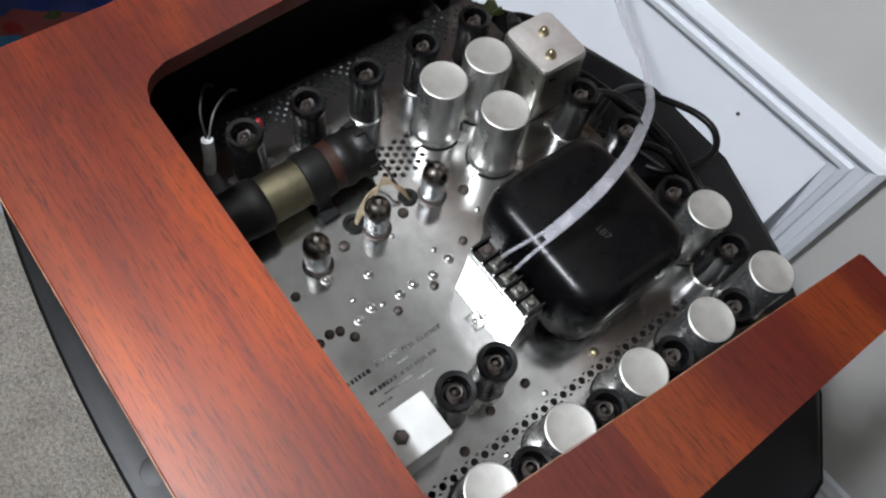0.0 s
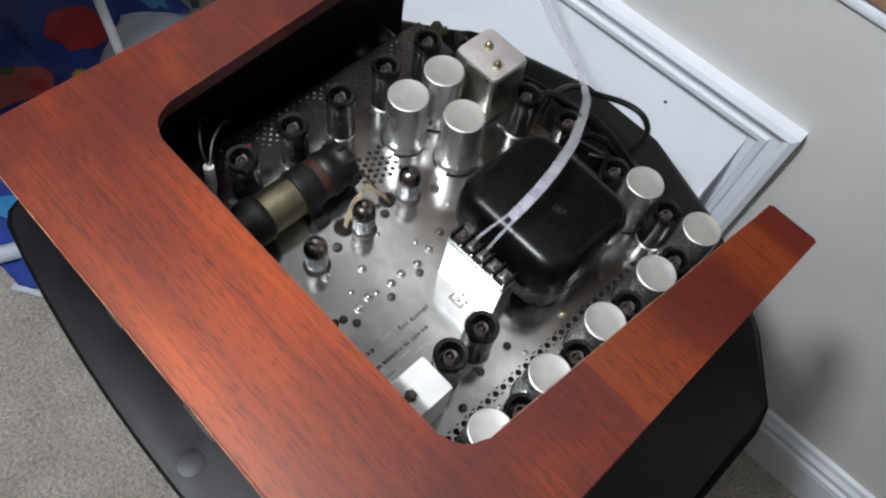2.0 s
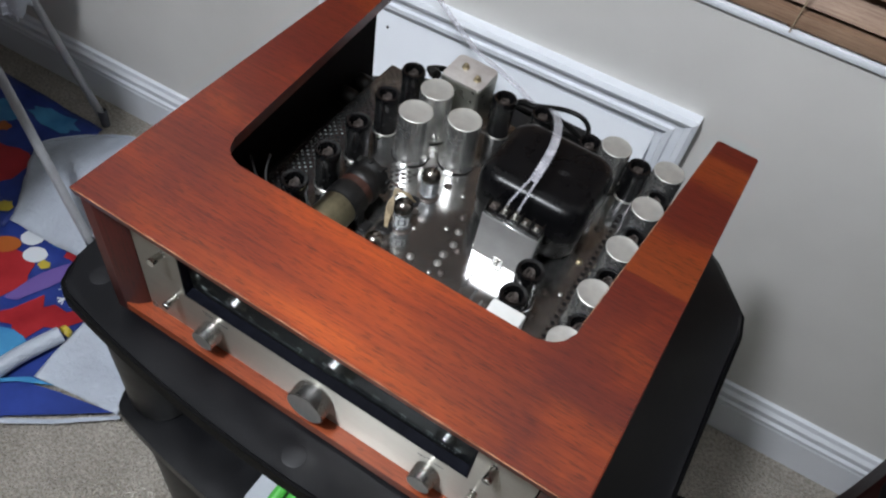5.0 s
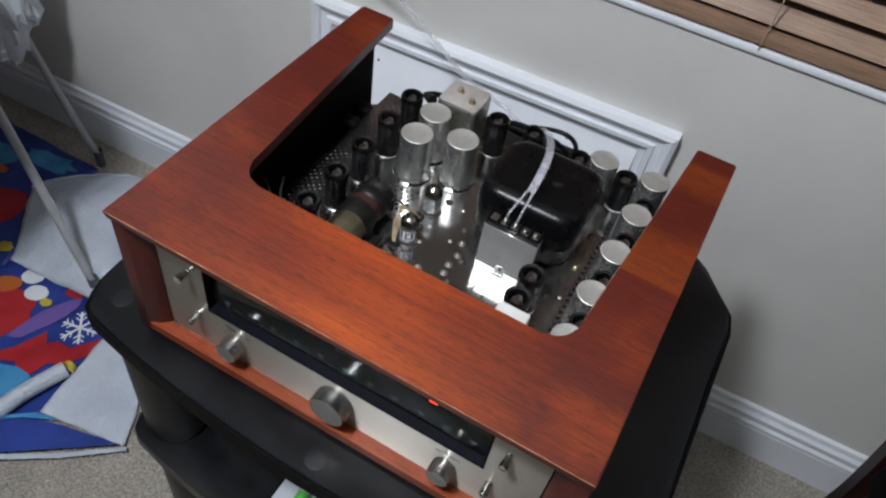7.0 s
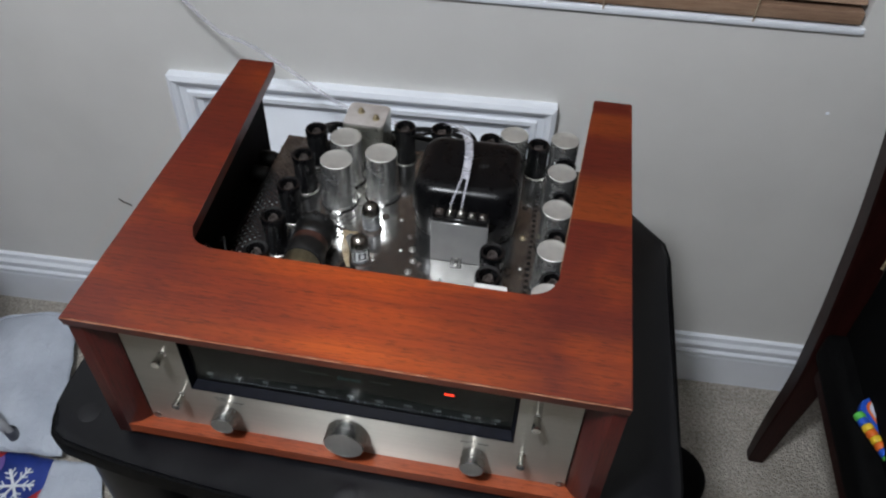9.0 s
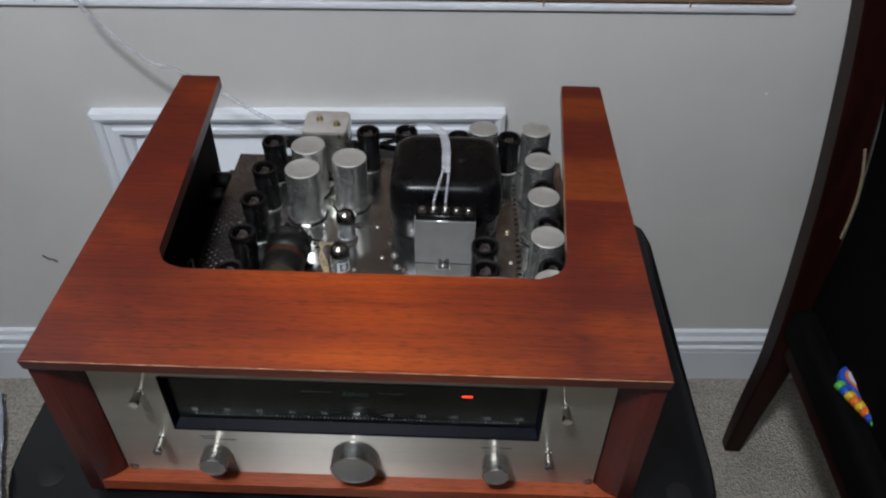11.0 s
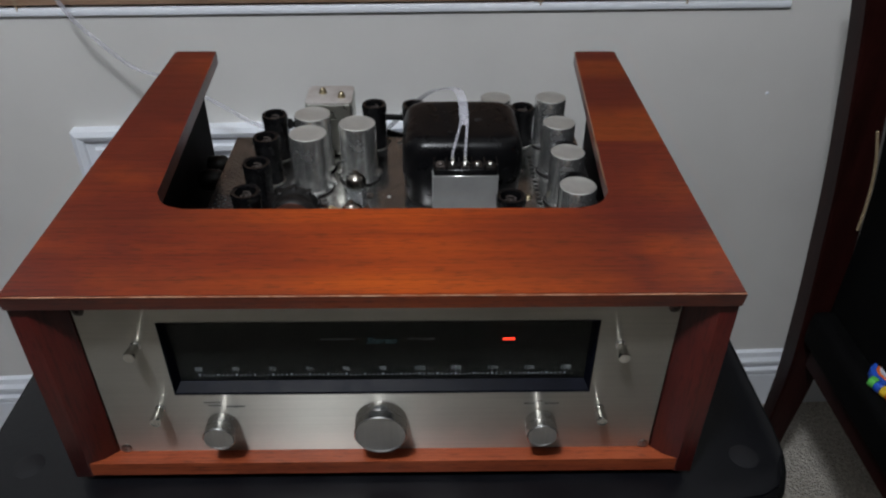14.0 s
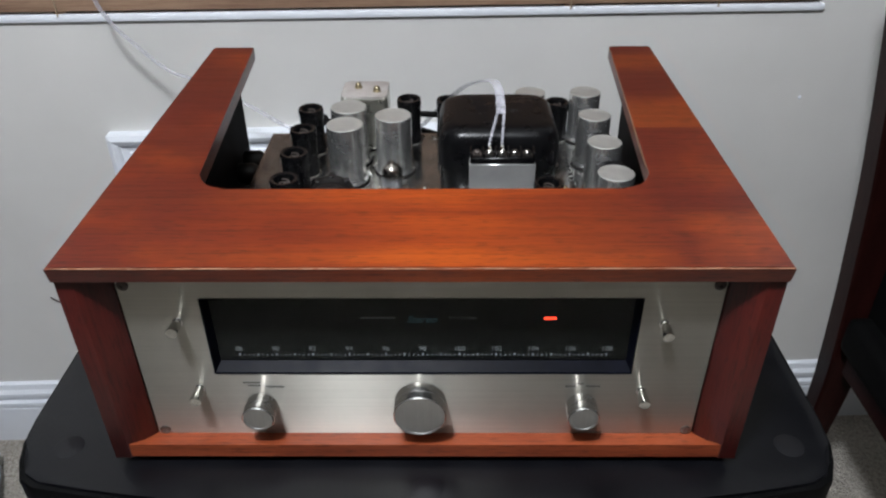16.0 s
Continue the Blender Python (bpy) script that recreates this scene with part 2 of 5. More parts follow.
tick_grey = mat("tick_print", (0.36, 0.38, 0.42), 0.6)
print_cyan = mat("print_cyan", (0.075, 0.20, 0.25), 0.5)
dial_grey = mat("dial_print", (0.17, 0.178, 0.185), 0.6)
print_dark = mat("print_dark", (0.05, 0.05, 0.05), 0.6)
print_mid = mat("print_faded", (0.22, 0.22, 0.21), 0.6)
red_glow = mat("red_lamp", (0.6, 0.02, 0.01), 0.4, Emission_Color=(1.0, 0.04, 0.015, 1), Emission_Strength=3.2)
red_plastic = mat("red_plastic", (0.5, 0.02, 0.03), 0.4)
twin_lead = mottled("clear_twin_lead", (0.50, 0.50, 0.56), (0.72, 0.71, 0.77), 0.22, scale=60, Alpha=0.36)
white_rubber = mottled("white_sleeve", (0.6, 0.6, 0.6), (0.75, 0.75, 0.75), 0.5)
cream_wire = mottled("cream_wire", (0.22, 0.16, 0.085), (0.40, 0.32, 0.20), 0.6, scale=200)
black_wire = mottled("black_wire", (0.002, 0.002, 0.002), (0.005, 0.005, 0.005), 0.42, scale=100, Specular_IOR_Level=0.22)
lamp_glow = mat("lamp_glow", (0.9, 0.88, 0.82), 0.5, Emission_Color=(1.0, 0.93, 0.83, 1), Emission_Strength=4.0)
tube_grey = mottled("grey_tube", (0.34, 0.35, 0.37), (0.45, 0.46, 0.48), 0.4, 0.2, scale=30)
foot_grey = mottled("grey_foot", (0.06, 0.065, 0.08), (0.10, 0.105, 0.125), 0.5, scale=60)
film_white = mottled("white_sheet", (0.42, 0.465, 0.54), (0.56, 0.605, 0.68), 0.38, scale=9, bumpy=0.7, depth=0.006)
bag_clear = mottled("pale_plastic_bag", (0.62, 0.66, 0.72), (0.78, 0.81, 0.86), 0.25, scale=12, Transmission_Weight=0.3)
blue_print = mottled("blue_print", (0.014, 0.032, 0.17), (0.030, 0.062, 0.32), 0.35, scale=14)
teal_print = mottled("teal_print", (0.03, 0.18, 0.42), (0.09, 0.36, 0.62), 0.35, scale=14)
red_print = mottled("red_print", (0.30, 0.014, 0.020), (0.46, 0.028, 0.034), 0.35, scale=14)
rose_print = mottled("rose_print", (0.28, 0.05, 0.05), (0.42, 0.10, 0.09), 0.35, scale=14)
purple_print = mat("purple_print", (0.16, 0.10, 0.34), 0.4)
yellow_print = mat("yellow_print", (0.55, 0.42, 0.05), 0.4)
orange_print = mat("orange_print", (0.46, 0.12, 0.025), 0.4)
flake_white = mat("white_print", (0.75, 0.78, 0.82), 0.4)
toy_blue = mat("blue_plastic", (0.02, 0.09, 0.50), 0.3)
toy_green = mat("green_plastic", (0.10, 0.50, 0.08), 0.35)
toy_yellow = mat("yellow_plastic", (0.75, 0.50, 0.03), 0.35)
toy_orange = mat("orange_plastic", (0.75, 0.15, 0.02), 0.35)
toy_page = mat("toy_page", (0.60, 0.64, 0.74), 0.5)
leather = mottled("black_leather", (0.002, 0.002, 0.0022), (0.004, 0.004, 0.004), 0.75, scale=40, bumpy=0.4, Specular_IOR_Level=0.06)
outside = mat("night_outside", (0.003, 0.003, 0.004), 0.9)
leaf_green = mottled("leaf", (0.04, 0.06, 0.01), (0.12, 0.15, 0.04), 0.6, scale=100)


# ---- building tools ----
ORIGIN = {}


def thing(name, at, label, category, group="", kind=""):
    ob = new(name)
    ob.empty_display_size = 0.02
    ob.location = at
    ORIGIN[ob] = Vector(at)
    return tagged(ob, label, category, group, kind)


def mesh_of(name, bm, materials, smooth=0.7):
    me = bpy.data.meshes.new(name)
    bmesh.ops.recalc_face_normals(bm, faces=bm.faces)
    bm.to_mesh(me)
    bm.free()
    for m in materials if isinstance(materials, (list, tuple)) else (materials,):
        me.materials.append(m)
    if smooth:
        me.polygons.foreach_set("use_smooth", [True] * len(me.polygons))
        me.set_sharp_from_angle(angle=smooth)
    return me


def part(name, bm, material, parent, label="", at=None, smooth=0.7):
    """One mesh under a thing or part. Mesh coordinates are the world's, or from the world place at."""
    me = bm if isinstance(bm, bpy.types.Mesh) else None
    base = ORIGIN[parent]
    if me is None:
        if at is None:
            bmesh.ops.translate(bm, verts=bm.verts, vec=-base)
        me = mesh_of(name, bm, material, smooth)
    ob = new(name, me)
    ob.parent = parent
    ob.location = (0, 0, 0) if at is None else Vector(at) - base
    ORIGIN[ob] = base.copy() if at is None else Vector(at)
    if label:
        ob["label"] = label
    return ob


def solo(name, bm, material, label, category, kind="", group="", smooth=0.7, m=None):
    ob = new(name, mesh_of(name, bm, material, smooth))
    if m is not None:
        ob.matrix_world = m
    ORIGIN[ob] = Vector((0, 0, 0))
    return tagged(ob, label, category, group, kind)


def box(bm, lo, hi, bevel=0.0, seg=2, mi=0):
    lo, hi = Vector(lo), Vector(hi)
    made = bmesh.ops.create_cube(bm, size=1)["verts"]
    for v in made:
        v.co = Vector([(lo[i] + hi[i]) / 2 + v.co[i] * (hi[i] - lo[i]) for i in range(3)])
    faces = list({f for v in made for f in v.link_faces})
    for f in faces:
        f.material_index = mi
    if bevel:
        edges = list({e for v in made for e in v.link_edges})
        for f in bmesh.ops.bevel(bm, geom=edges, offset=bevel, segments=seg, profile=0.6, affect="EDGES")["faces"]:
            f.material_index = mi
    return bm


def lathe(bm, profile, seg=28, m=Matrix(), mi=0):
    """Turn (radius, height) pairs about z."""
    rings = []
    for r, z in profile:
        if r < 1e-6:
            rings.append([bm.verts.new(m @ Vector((0, 0, z)))])
        else:
            rings.append([bm.verts.new(m @ Vector((r * math.cos(a), r * math.sin(a), z))) for a in (2 * math.pi * i / seg for i in range(seg))])
    for a, b in zip(rings, rings[1:]):
        for i in range(seg):
            j = (i + 1) % seg
            if len(a) == 1 and len(b) == 1:
                continue
            if len(a) == 1:
                f = bm.faces.new((a[0], b[j], b[i]))
            elif len(b) == 1:
                f = bm.faces.new((a[i], a[j], b[0]))
            else:
                f = bm.faces.new((a[i], a[j], b[j], b[i]))
            f.material_index = mi
    return bm


def prism(bm, pts, z0, z1, bevel=0.0, m=None, mi=0):
    a = [bm.verts.new((x, y, z0)) for x, y in pts]
    b = [bm.verts.new((x, y, z1)) for x, y in pts]
    fs = [bm.faces.new(a[::-1]), bm.faces.new(b)]
    for i in range(len(pts)):
        j = (i + 1) % len(pts)
        fs.append(bm.faces.new((a[i], a[j], b[j], b[i])))
    for f in fs:
        f.material_index = mi
    if bevel:
        edges = [e for e in set(list(fs[0].edges) + list(fs[1].edges))]
        bmesh.ops.bevel(bm, geom=edges, offset=bevel, segments=2, profile=0.6, affect="EDGES")
    if m is not None:
        bmesh.ops.transform(bm, matrix=m, verts=a + b if not bevel else bm.verts)
    return bm


def smooth_path(pts, steps=8):
    pts = [Vector(p) for p in pts]
    out = []
    for i in range(len(pts) - 1):
        p0, p1, p2, p3 = pts[max(i - 1, 0)], pts[i], pts[i + 1], pts[min(i + 2, len(pts) - 1)]
        for k in range(steps):
            t = k / steps
            out.append(0.5 * ((2 * p1) + (p2 - p0) * t + (2 * p0 - 5 * p1 + 4 * p2 - p3) * t * t + (3 * p1 - p0 - 3 * p2 + p3) * t ** 3))
    return out + [pts[-1]]


def sweep(bm, path, section, up=Vector((0, 0, 1)), taper=None, mi=0):
    """Carry a closed section (pairs: aside, up) along a path."""
    path = [Vector(p) for p in path]
    rings = []
    aside = None
    for i, p in enumerate(path):
        d = (path[min(i + 1, len(path) - 1)] - path[max(i - 1, 0)]).normalized()
        s = d.cross(up)
        if s.length < 1e-3:
            s = aside if aside is not None else Vector((1, 0, 0))
        s.normalize()
        if aside is not None and s.dot(aside) < 0:
            s = -s
        aside = s
        u = s.cross(d).normalized()
        k = taper(i / (len(path) - 1)) if taper else 1
        rings.append([bm.verts.new(p + s * (a * k) + u * (b * k)) for a, b in section])
    n = len(section)
    for a, b in zip(rings, rings[1:]):
        for i in range(n):
            bm.faces.new((a[i], a[(i + 1) % n], b[(i + 1) % n], b[i])).material_index = mi
    bm.faces.new(rings[0][::-1]).material_index = mi
    bm.faces.new(rings[-1]).material_index = mi
    return bm


def ring(r, n=8):
    return [(r * math.cos(2 * math.pi * i / n), r * math.sin(2 * math.pi * i / n)) for i in range(n)]


def wire(bm, pts, r, n=8, steps=8, mi=0):
    return sweep(bm, smooth_path(pts, steps), ring(r, n), mi=mi)


def rounded(pts, radii, n=6):
    """Round the corners of a polygon in the plane."""
    out = []
    for i, p in enumerate(pts):
        r = radii[i] if isinstance(radii, (list, tuple)) else radii
        p = Vector(p)
        a, b = Vector(pts[i - 1]) - p, Vector(pts[(i + 1) % len(pts)]) - p
        if r <= 0:
            out.append(tuple(p))
            continue
        a.normalize(), b.normalize()
        half = a.angle(b) / 2
        cut = r / math.tan(half)
        mid = p + (a + b).normalized() * (r / math.sin(half))
        s, e = p + a * cut, p + b * cut
        t0, t1 = (s - mid), (e - mid)
        ang = t0.angle_signed(t1)
        for k in range(n + 1):
            c, sn = math.cos(-ang * k / n), math.sin(-ang * k / n)
            out.append((mid.x + t0.x * c - t0.y * sn, mid.y + t0.x * sn + t0.y * c))
    return out


def text_mesh(body, size, align="CENTER"):
    cu = bpy.data.curves.new("print", "FONT")
    cu.body, cu.size, cu.align_x, cu.align_y = body, size, align, "CENTER"
    cu.extrude = 0.00012
    ob = bpy.data.objects.new("print", cu)
    scene.collection.objects.link(ob)
    me = bpy.data.meshes.new_from_object(ob.evaluated_get(bpy.context.evaluated_depsgraph_get()))
    bpy.data.objects.remove(ob)
    bm = bmesh.new()
    bm.from_mesh(me)
    return bm


# ---- the room ----
WX0, WX1, WZ0, WZ1 = -0.78, 0.578, 0.8635, 1.95      # window opening, along the wall
PX0, PX1, PZ0, PZ1 = -0.463, 0.10, 0.36, 0.625       # hatch board in the wall frame


def build_room():
    bm = bmesh.new()
    L, R, H = -3.2, 3.2, 2.45
    th = 0.14
    box(bm, (L, 0, 0), (R, th, WZ0))
    box(bm, (L, 0, WZ0), (WX0, th, WZ1))
    box(bm, (WX1, 0, WZ0), (R, th, WZ1))
    box(bm, (L, 0, WZ1), (R, th, H))
    solo("wall_north", bm, wall_paint, "light grey painted wall behind the stand", "wall", "structure", smooth=0, m=WALL)
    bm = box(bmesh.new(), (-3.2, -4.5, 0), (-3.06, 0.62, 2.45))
    solo("wall_west", bm, far_paint, "unseen side wall, kept dark to bounce less light", "wall", "structure", smooth=0)
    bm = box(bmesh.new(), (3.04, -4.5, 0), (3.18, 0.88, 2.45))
    solo("wall_east", bm, far_paint, "unseen side wall, kept dark to bounce less light", "wall", "structure", smooth=0)
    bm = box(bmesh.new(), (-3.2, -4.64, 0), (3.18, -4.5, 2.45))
    solo("wall_south", bm, far_paint, "unseen wall across the room, kept dark to bounce less light", "wall", "structure", smooth=0)
    bm = box(bmesh.new(), (-3.3, -4.7, 2.451), (3.3, 1.1, 2.55))
    solo("ceiling", bm, ceiling_paint, "unseen ceiling, greyed to bounce less light", "ceiling", "structure", smooth=0)
    bm = box(bmesh.new(), (-3.3, -4.7, -0.08), (3.3, 1.1, 0))
    solo("floor", bm, carpet, "beige speckled carpet floor", "carpet", "structure", smooth=0)
    # baseboard with two grooves
    prof = [(0, 0), (-0.016, 0), (-0.016, 0.088), (-0.013, 0.092), (-0.018, 0.096), (-0.018, 0.104), (-0.012, 0.108), (-0.012, 0.116),
            (-0.016, 0.119), (-0.016, 0.127), (-0.010, 0.134), (-0.008, 0.145), (0, 0.148)]
    bm = bmesh.new()
    a = [bm.verts.new((-3.05, y, z)) for y, z in prof]
    b = [bm.verts.new((3.03, y, z)) for y, z in prof]
    for i in range(len(prof) - 1):
        bm.faces.new((a[i], a[i + 1], b[i + 1], b[i]))
    bm.faces.new(a), bm.faces.new(b[::-1])
    solo("baseboard", bm, white_paint, "tall white moulded baseboard", "baseboard", "structure", smooth=0.5, m=WALL)


def build_panel():
    """The white moulded frame low on the wall and the board set in it."""
    root = tagged(new("trim"), "white moulded frame round an access panel on the wall", "wall trim", kind="structure")
    root.matrix_world = WALL
    ORIGIN[root] = Vector((0, 0, 0))
    x0, x1, z0, z1 = -0.525, 0.155, 0.24, 0.684
    w = 0.058
    prof = [(0, 0.0), (0.0, -0.020), (0.008, -0.024), (0.016, -0.020), (0.018, -0.015), (0.030, -0.013), (0.032, -0.018), (0.040, -0.018), (0.043, -0.010), (0.054, -0.008), (w, -0.002), (w, 0.0)]

    def rail(corners, inward):
        bm = bmesh.new()
        (ax, az), (bx, bz) = corners
        (ux, uz), (vx, vz) = inward
        ra = [bm.verts.new((ax + ux * d, y, az + uz * d)) for d, y in prof]
        rb = [bm.verts.new((bx + vx * d, y, bz + vz * d)) for d, y in prof]
        for i in range(len(prof) - 1):
            bm.faces.new((ra[i], ra[i + 1], rb[i + 1], rb[i]))
        return bm

    part("top_rail", rail(((x0, z1 - 0.0055), (x1, z1 + 0.002)), ((1, -1), (-1, -1))), white_paint, root, smooth=0.4)
    part("side_rail", rail(((x1, z1 + 0.002), (x1, z0)), ((-1, -1), (-1, 1))), white_paint, root, smooth=0.4)
    part("side_rail", rail(((x0, z0), (x0, z1 - 0.0055)), ((1, 1), (1, -1))), white_paint, root, smooth=0.4)
    part("bottom_rail", rail(((x1, z0), (x0, z0)), ((-1, 1), (1, 1))), white_paint, root, smooth=0.4)
    bm = bmesh.new()
    pts = [(0.0, PZ1), (-0.006, PZ1), (-0.006 - 0.42 * (PZ1 - PZ0), PZ0), (-0.006 - 0.42 * (PZ1 - PZ0), PZ0 - 0.012), (0.0, PZ0 - 0.012)]
    a = [bm.verts.new((PX0, y, z)) for y, z in pts]
    b = [bm.verts.new((PX1, y, z)) for y, z in pts]
    for i in range(5):
        bm.faces.new((a[i], a[(i + 1) % 5], b[(i + 1) % 5], b[i]))
    bm.faces.new(a[::-1]), bm.faces.new(b)
    part("board", bm, white_paint, root, "bluish white hatch board, tilted out at the bottom", smooth=0)
    for x in (-0.016, -0.385):
        hole = lathe(bmesh.new(), [(0, 0.0008), (0.0022, 0.0008), (0.0026, 0)], 12)
        ob = part("screw_hole", hole, print_dark, root, "small dark screw hole", at=(x, -0.0165, 0.602))
        ob.rotation_euler = (radians(67), 0, 0)


def build_window():
    root = tagged(new("window_1"), "window with a white sill, dark outside", "window", kind="structure")
    root.matrix_world = WALL
    ORIGIN[root] = Vector((0, 0, 0))
    bm = box(bmesh.new(), (WX0 - 0.004, -0.006, WZ0 - 0.009), (WX1 + 0.004, 0.10, WZ0 + 0.002), 0.004)
    part("window_sill", bm, white_paint, root, "white painted sill")
    for lo, hi in (((WX0, 0.095, WZ0), (WX0 + 0.04, 0.13, WZ1)), ((WX1 - 0.04, 0.095, WZ0), (WX1, 0.13, WZ1)), ((WX0, 0.095, WZ1 - 0.04), (WX1, 0.13, WZ1)), ((WX0, 0.095, WZ0 + 0.002), (WX1, 0.13, WZ0 + 0.04))):
        part("window_frame", box(bmesh.new(), lo, hi, 0.003), white_paint, root)
    pane = part("pane", box(bmesh.new(), (WX0 + 0.03, 0.11, WZ0 + 0.03), (WX1 - 0.03, 0.115, WZ1 - 0.03)), glass, root)
    pane.visible_shadow = False
    bm = box(bmesh.new(), (WX0 - 0.3, 0.5, WZ0 - 0.4), (WX1 + 0.3, 0.51, WZ1 + 0.4))
    solo("backdrop", bm, outside, "dark night outside the window", "backdrop", "structure", smooth=0, m=WALL)


def build_blind():
    m = WALL @ pose((WX0 + WX1) / 2, 0.020, WZ0)
    root = thing("window_blind", m.translation, "tan wooden venetian blind hanging over the sill, slats part closed", "blind")
    root.matrix_world = m
    ORIGIN[root] = Vector((0, 0, 0))
    half = (WX1 - WX0) / 2 - 0.006
    part("bottom_rail", box(bmesh.new(), (-half, -0.024, 0.006), (half, 0.024, 0.026), 0.003), blind_tan, root)
    slat = bmesh.new()
    sec = [(-0.0245, -0.0012), (0, 0.0014), (0.0245, -0.0012), (0.0245, 0.0014), (0, 0.004), (-0.0245, 0.0014)]
    a = [slat.verts.new((-half, y, z)) for y, z in sec]
    b = [slat.verts.new((half, y, z)) for y, z in sec]
    for i in range(6):
        slat.faces.new((a[i], a[(i + 1) % 6], b[(i + 1) % 6], b[i]))
    slat.faces.new(a[::-1]), slat.faces.new(b)
    me = mesh_of("slat", slat, blind_tan, 0.5)
    z = 0.053
    while z < WZ1 - WZ0 - 0.07:
        ob = part("slat", me, blind_tan, root, at=(0, 0, z))
        ob.rotation_euler = (radians(52), 0, 0)
        z += 0.041
    part("head_rail", box(bmesh.new(), (-half, -0.03, WZ1 - WZ0 - 0.055), (half, 0.03, WZ1 - WZ0 - 0.004), 0.003), blind_tan, root)
    for x in (-0.45, 0.30, 0.52):
        bm = bmesh.new()
        wire(bm, [(x, -0.027, 0.0), (x + 0.002, -0.03, 0.35), (x, -0.028, 1.03)], 0.0011, 6)
        part("lift_cord", bm, cord, root)
    for x in (-0.45, 0.30):
        part("cord_button", lathe(bmesh.new(), [(0, 0.004), (0.009, 0.004), (0.009, 0), (0, 0)], 12, Matrix.Translation((x, -0.012, 0.0025))), blind_tan, root)


def build_ceiling_light():
    x, y, z = LAMP
    root = thing("ceiling_light", (x, y, 2.451), "round white flush ceiling light, switched on", "ceiling light")
    part("base", lathe(bmesh.new(), [(0, 0), (0.12, 0), (0.12, -0.02), (0.10, -0.024), (0, -0.024)], 32), white_paint, root, at=(x, y, 2.449))
    shade = part("shade", lathe(bmesh.new(), [(0.10, 2.427), (0.112, 2.40), (0.108, 2.34), (0.092, 2.285), (0.06, 2.24), (0.025, 2.215), (0, 2.21)], 32, Matrix.Translation((x, y, 0))), lamp_glow, root, "glowing glass dome")
    shade.visible_shadow = False


build_room()
build_panel()
build_window()
build_blind()
build_ceiling_light()


# ---- the stand ----
def stand_outline(grow=0.0, n=14):
    """Bowed front, straight sides, a back that narrows to the wall."""
    g = grow
    w = 0.312 + g
    front = [(-0.285 - g + (0.57 + 2 * g) * i / n, -0.040 - g + 0.026 * ((2 * i / n - 1) ** 2)) for i in range(n + 1)]
    right = [(w, 0.36), (w - 0.006, 0.388), (0.258 + g, 0.444), (0.20 + g, 0.487), (0.147 + g, 0.516), (0.05, 0.546 + g)]
    back = right + [(-x, y) for x, y in right[::-1]]
    pts = front + [(w - 0.014, -0.006 - g), (w - 0.006, 0.008), (w - 0.002, 0.024), (w, 0.05)] + back + [(-w, 0.05), (-w + 0.002, 0.024), (-w + 0.006, 0.008), (-w + 0.014, -0.006 - g)]
    return pts


def build_stand():
    root = thing("corner_stand", (0, 0.25, 0), "black three-tier corner stand under the tuner", "stand")
    tiers = (0.05, 0.085), (0.438, 0.465), (STAND - 0.028, STAND)
    part("top_shelf", prism(bmesh.new(), stand_outline(), *tiers[2], 0.006), stand_black, root)
    part("edge_band", prism(bmesh.new(), stand_outline(0.003), STAND - 0.0262, STAND - 0.0030, 0.002), band_black, root, "black rubber edge band")
    part("middle_shelf", prism(bmesh.new(), stand_outline(0.002), *tiers[1], 0.006), stand_black, root)
    part("bottom_shelf", prism(bmesh.new(), [(x * 1.1, y + 0.032) for x, y in stand_outline(0.0)], *tiers[0], 0.006), stand_black, root)
    for x, y, wide in ((-0.262, 0.036, 0.041), (0.262, 0.036, 0.041), (-0.13, 0.46, 0.034), (0.13, 0.46, 0.034)):
        for z0, z1 in ((0.085, 0.438), (0.465, STAND - 0.028)):
            part("column", lathe(bmesh.new(), [(wide * 0.94, z0), (wide, z0 + 0.012), (wide, z1 - 0.02), (wide * 0.92, z1)], 24, Matrix.Translation((x, y, 0))), stand_black, root)
        part("foot", lathe(bmesh.new(), [(0.0, 0.0), (0.022, 0.0), (0.026, 0.05), (0, 0.05)], 16, Matrix.Translation((x, y, 0))), stand_black, root)
    for x, y in ((-0.274, 0.019), (0.279, 0.021), (0.003, -0.0205)):
        part("bolt_cover", lathe(bmesh.new(), [(0, 0.0004), (0.0100, 0.0004), (0.0114, 0.0001), (0.0116, -0.001)], 24), cap_grey, root, "round dull grey bolt cover", at=(x, y, STAND))
    for z0, z1 in ((0.085, 0.438), (0.465, STAND - 0.028)):
        part("back_panel", box(bmesh.new(), (-0.12, 0.50, z0), (0.12, 0.512, z1)), stand_black, root)
    return root


build_stand()


# ---- the wooden cabinet ----
HALF, DEPTH = 0.23, 0.405
FRONT, OPEN_Y = -0.003, 0.0965


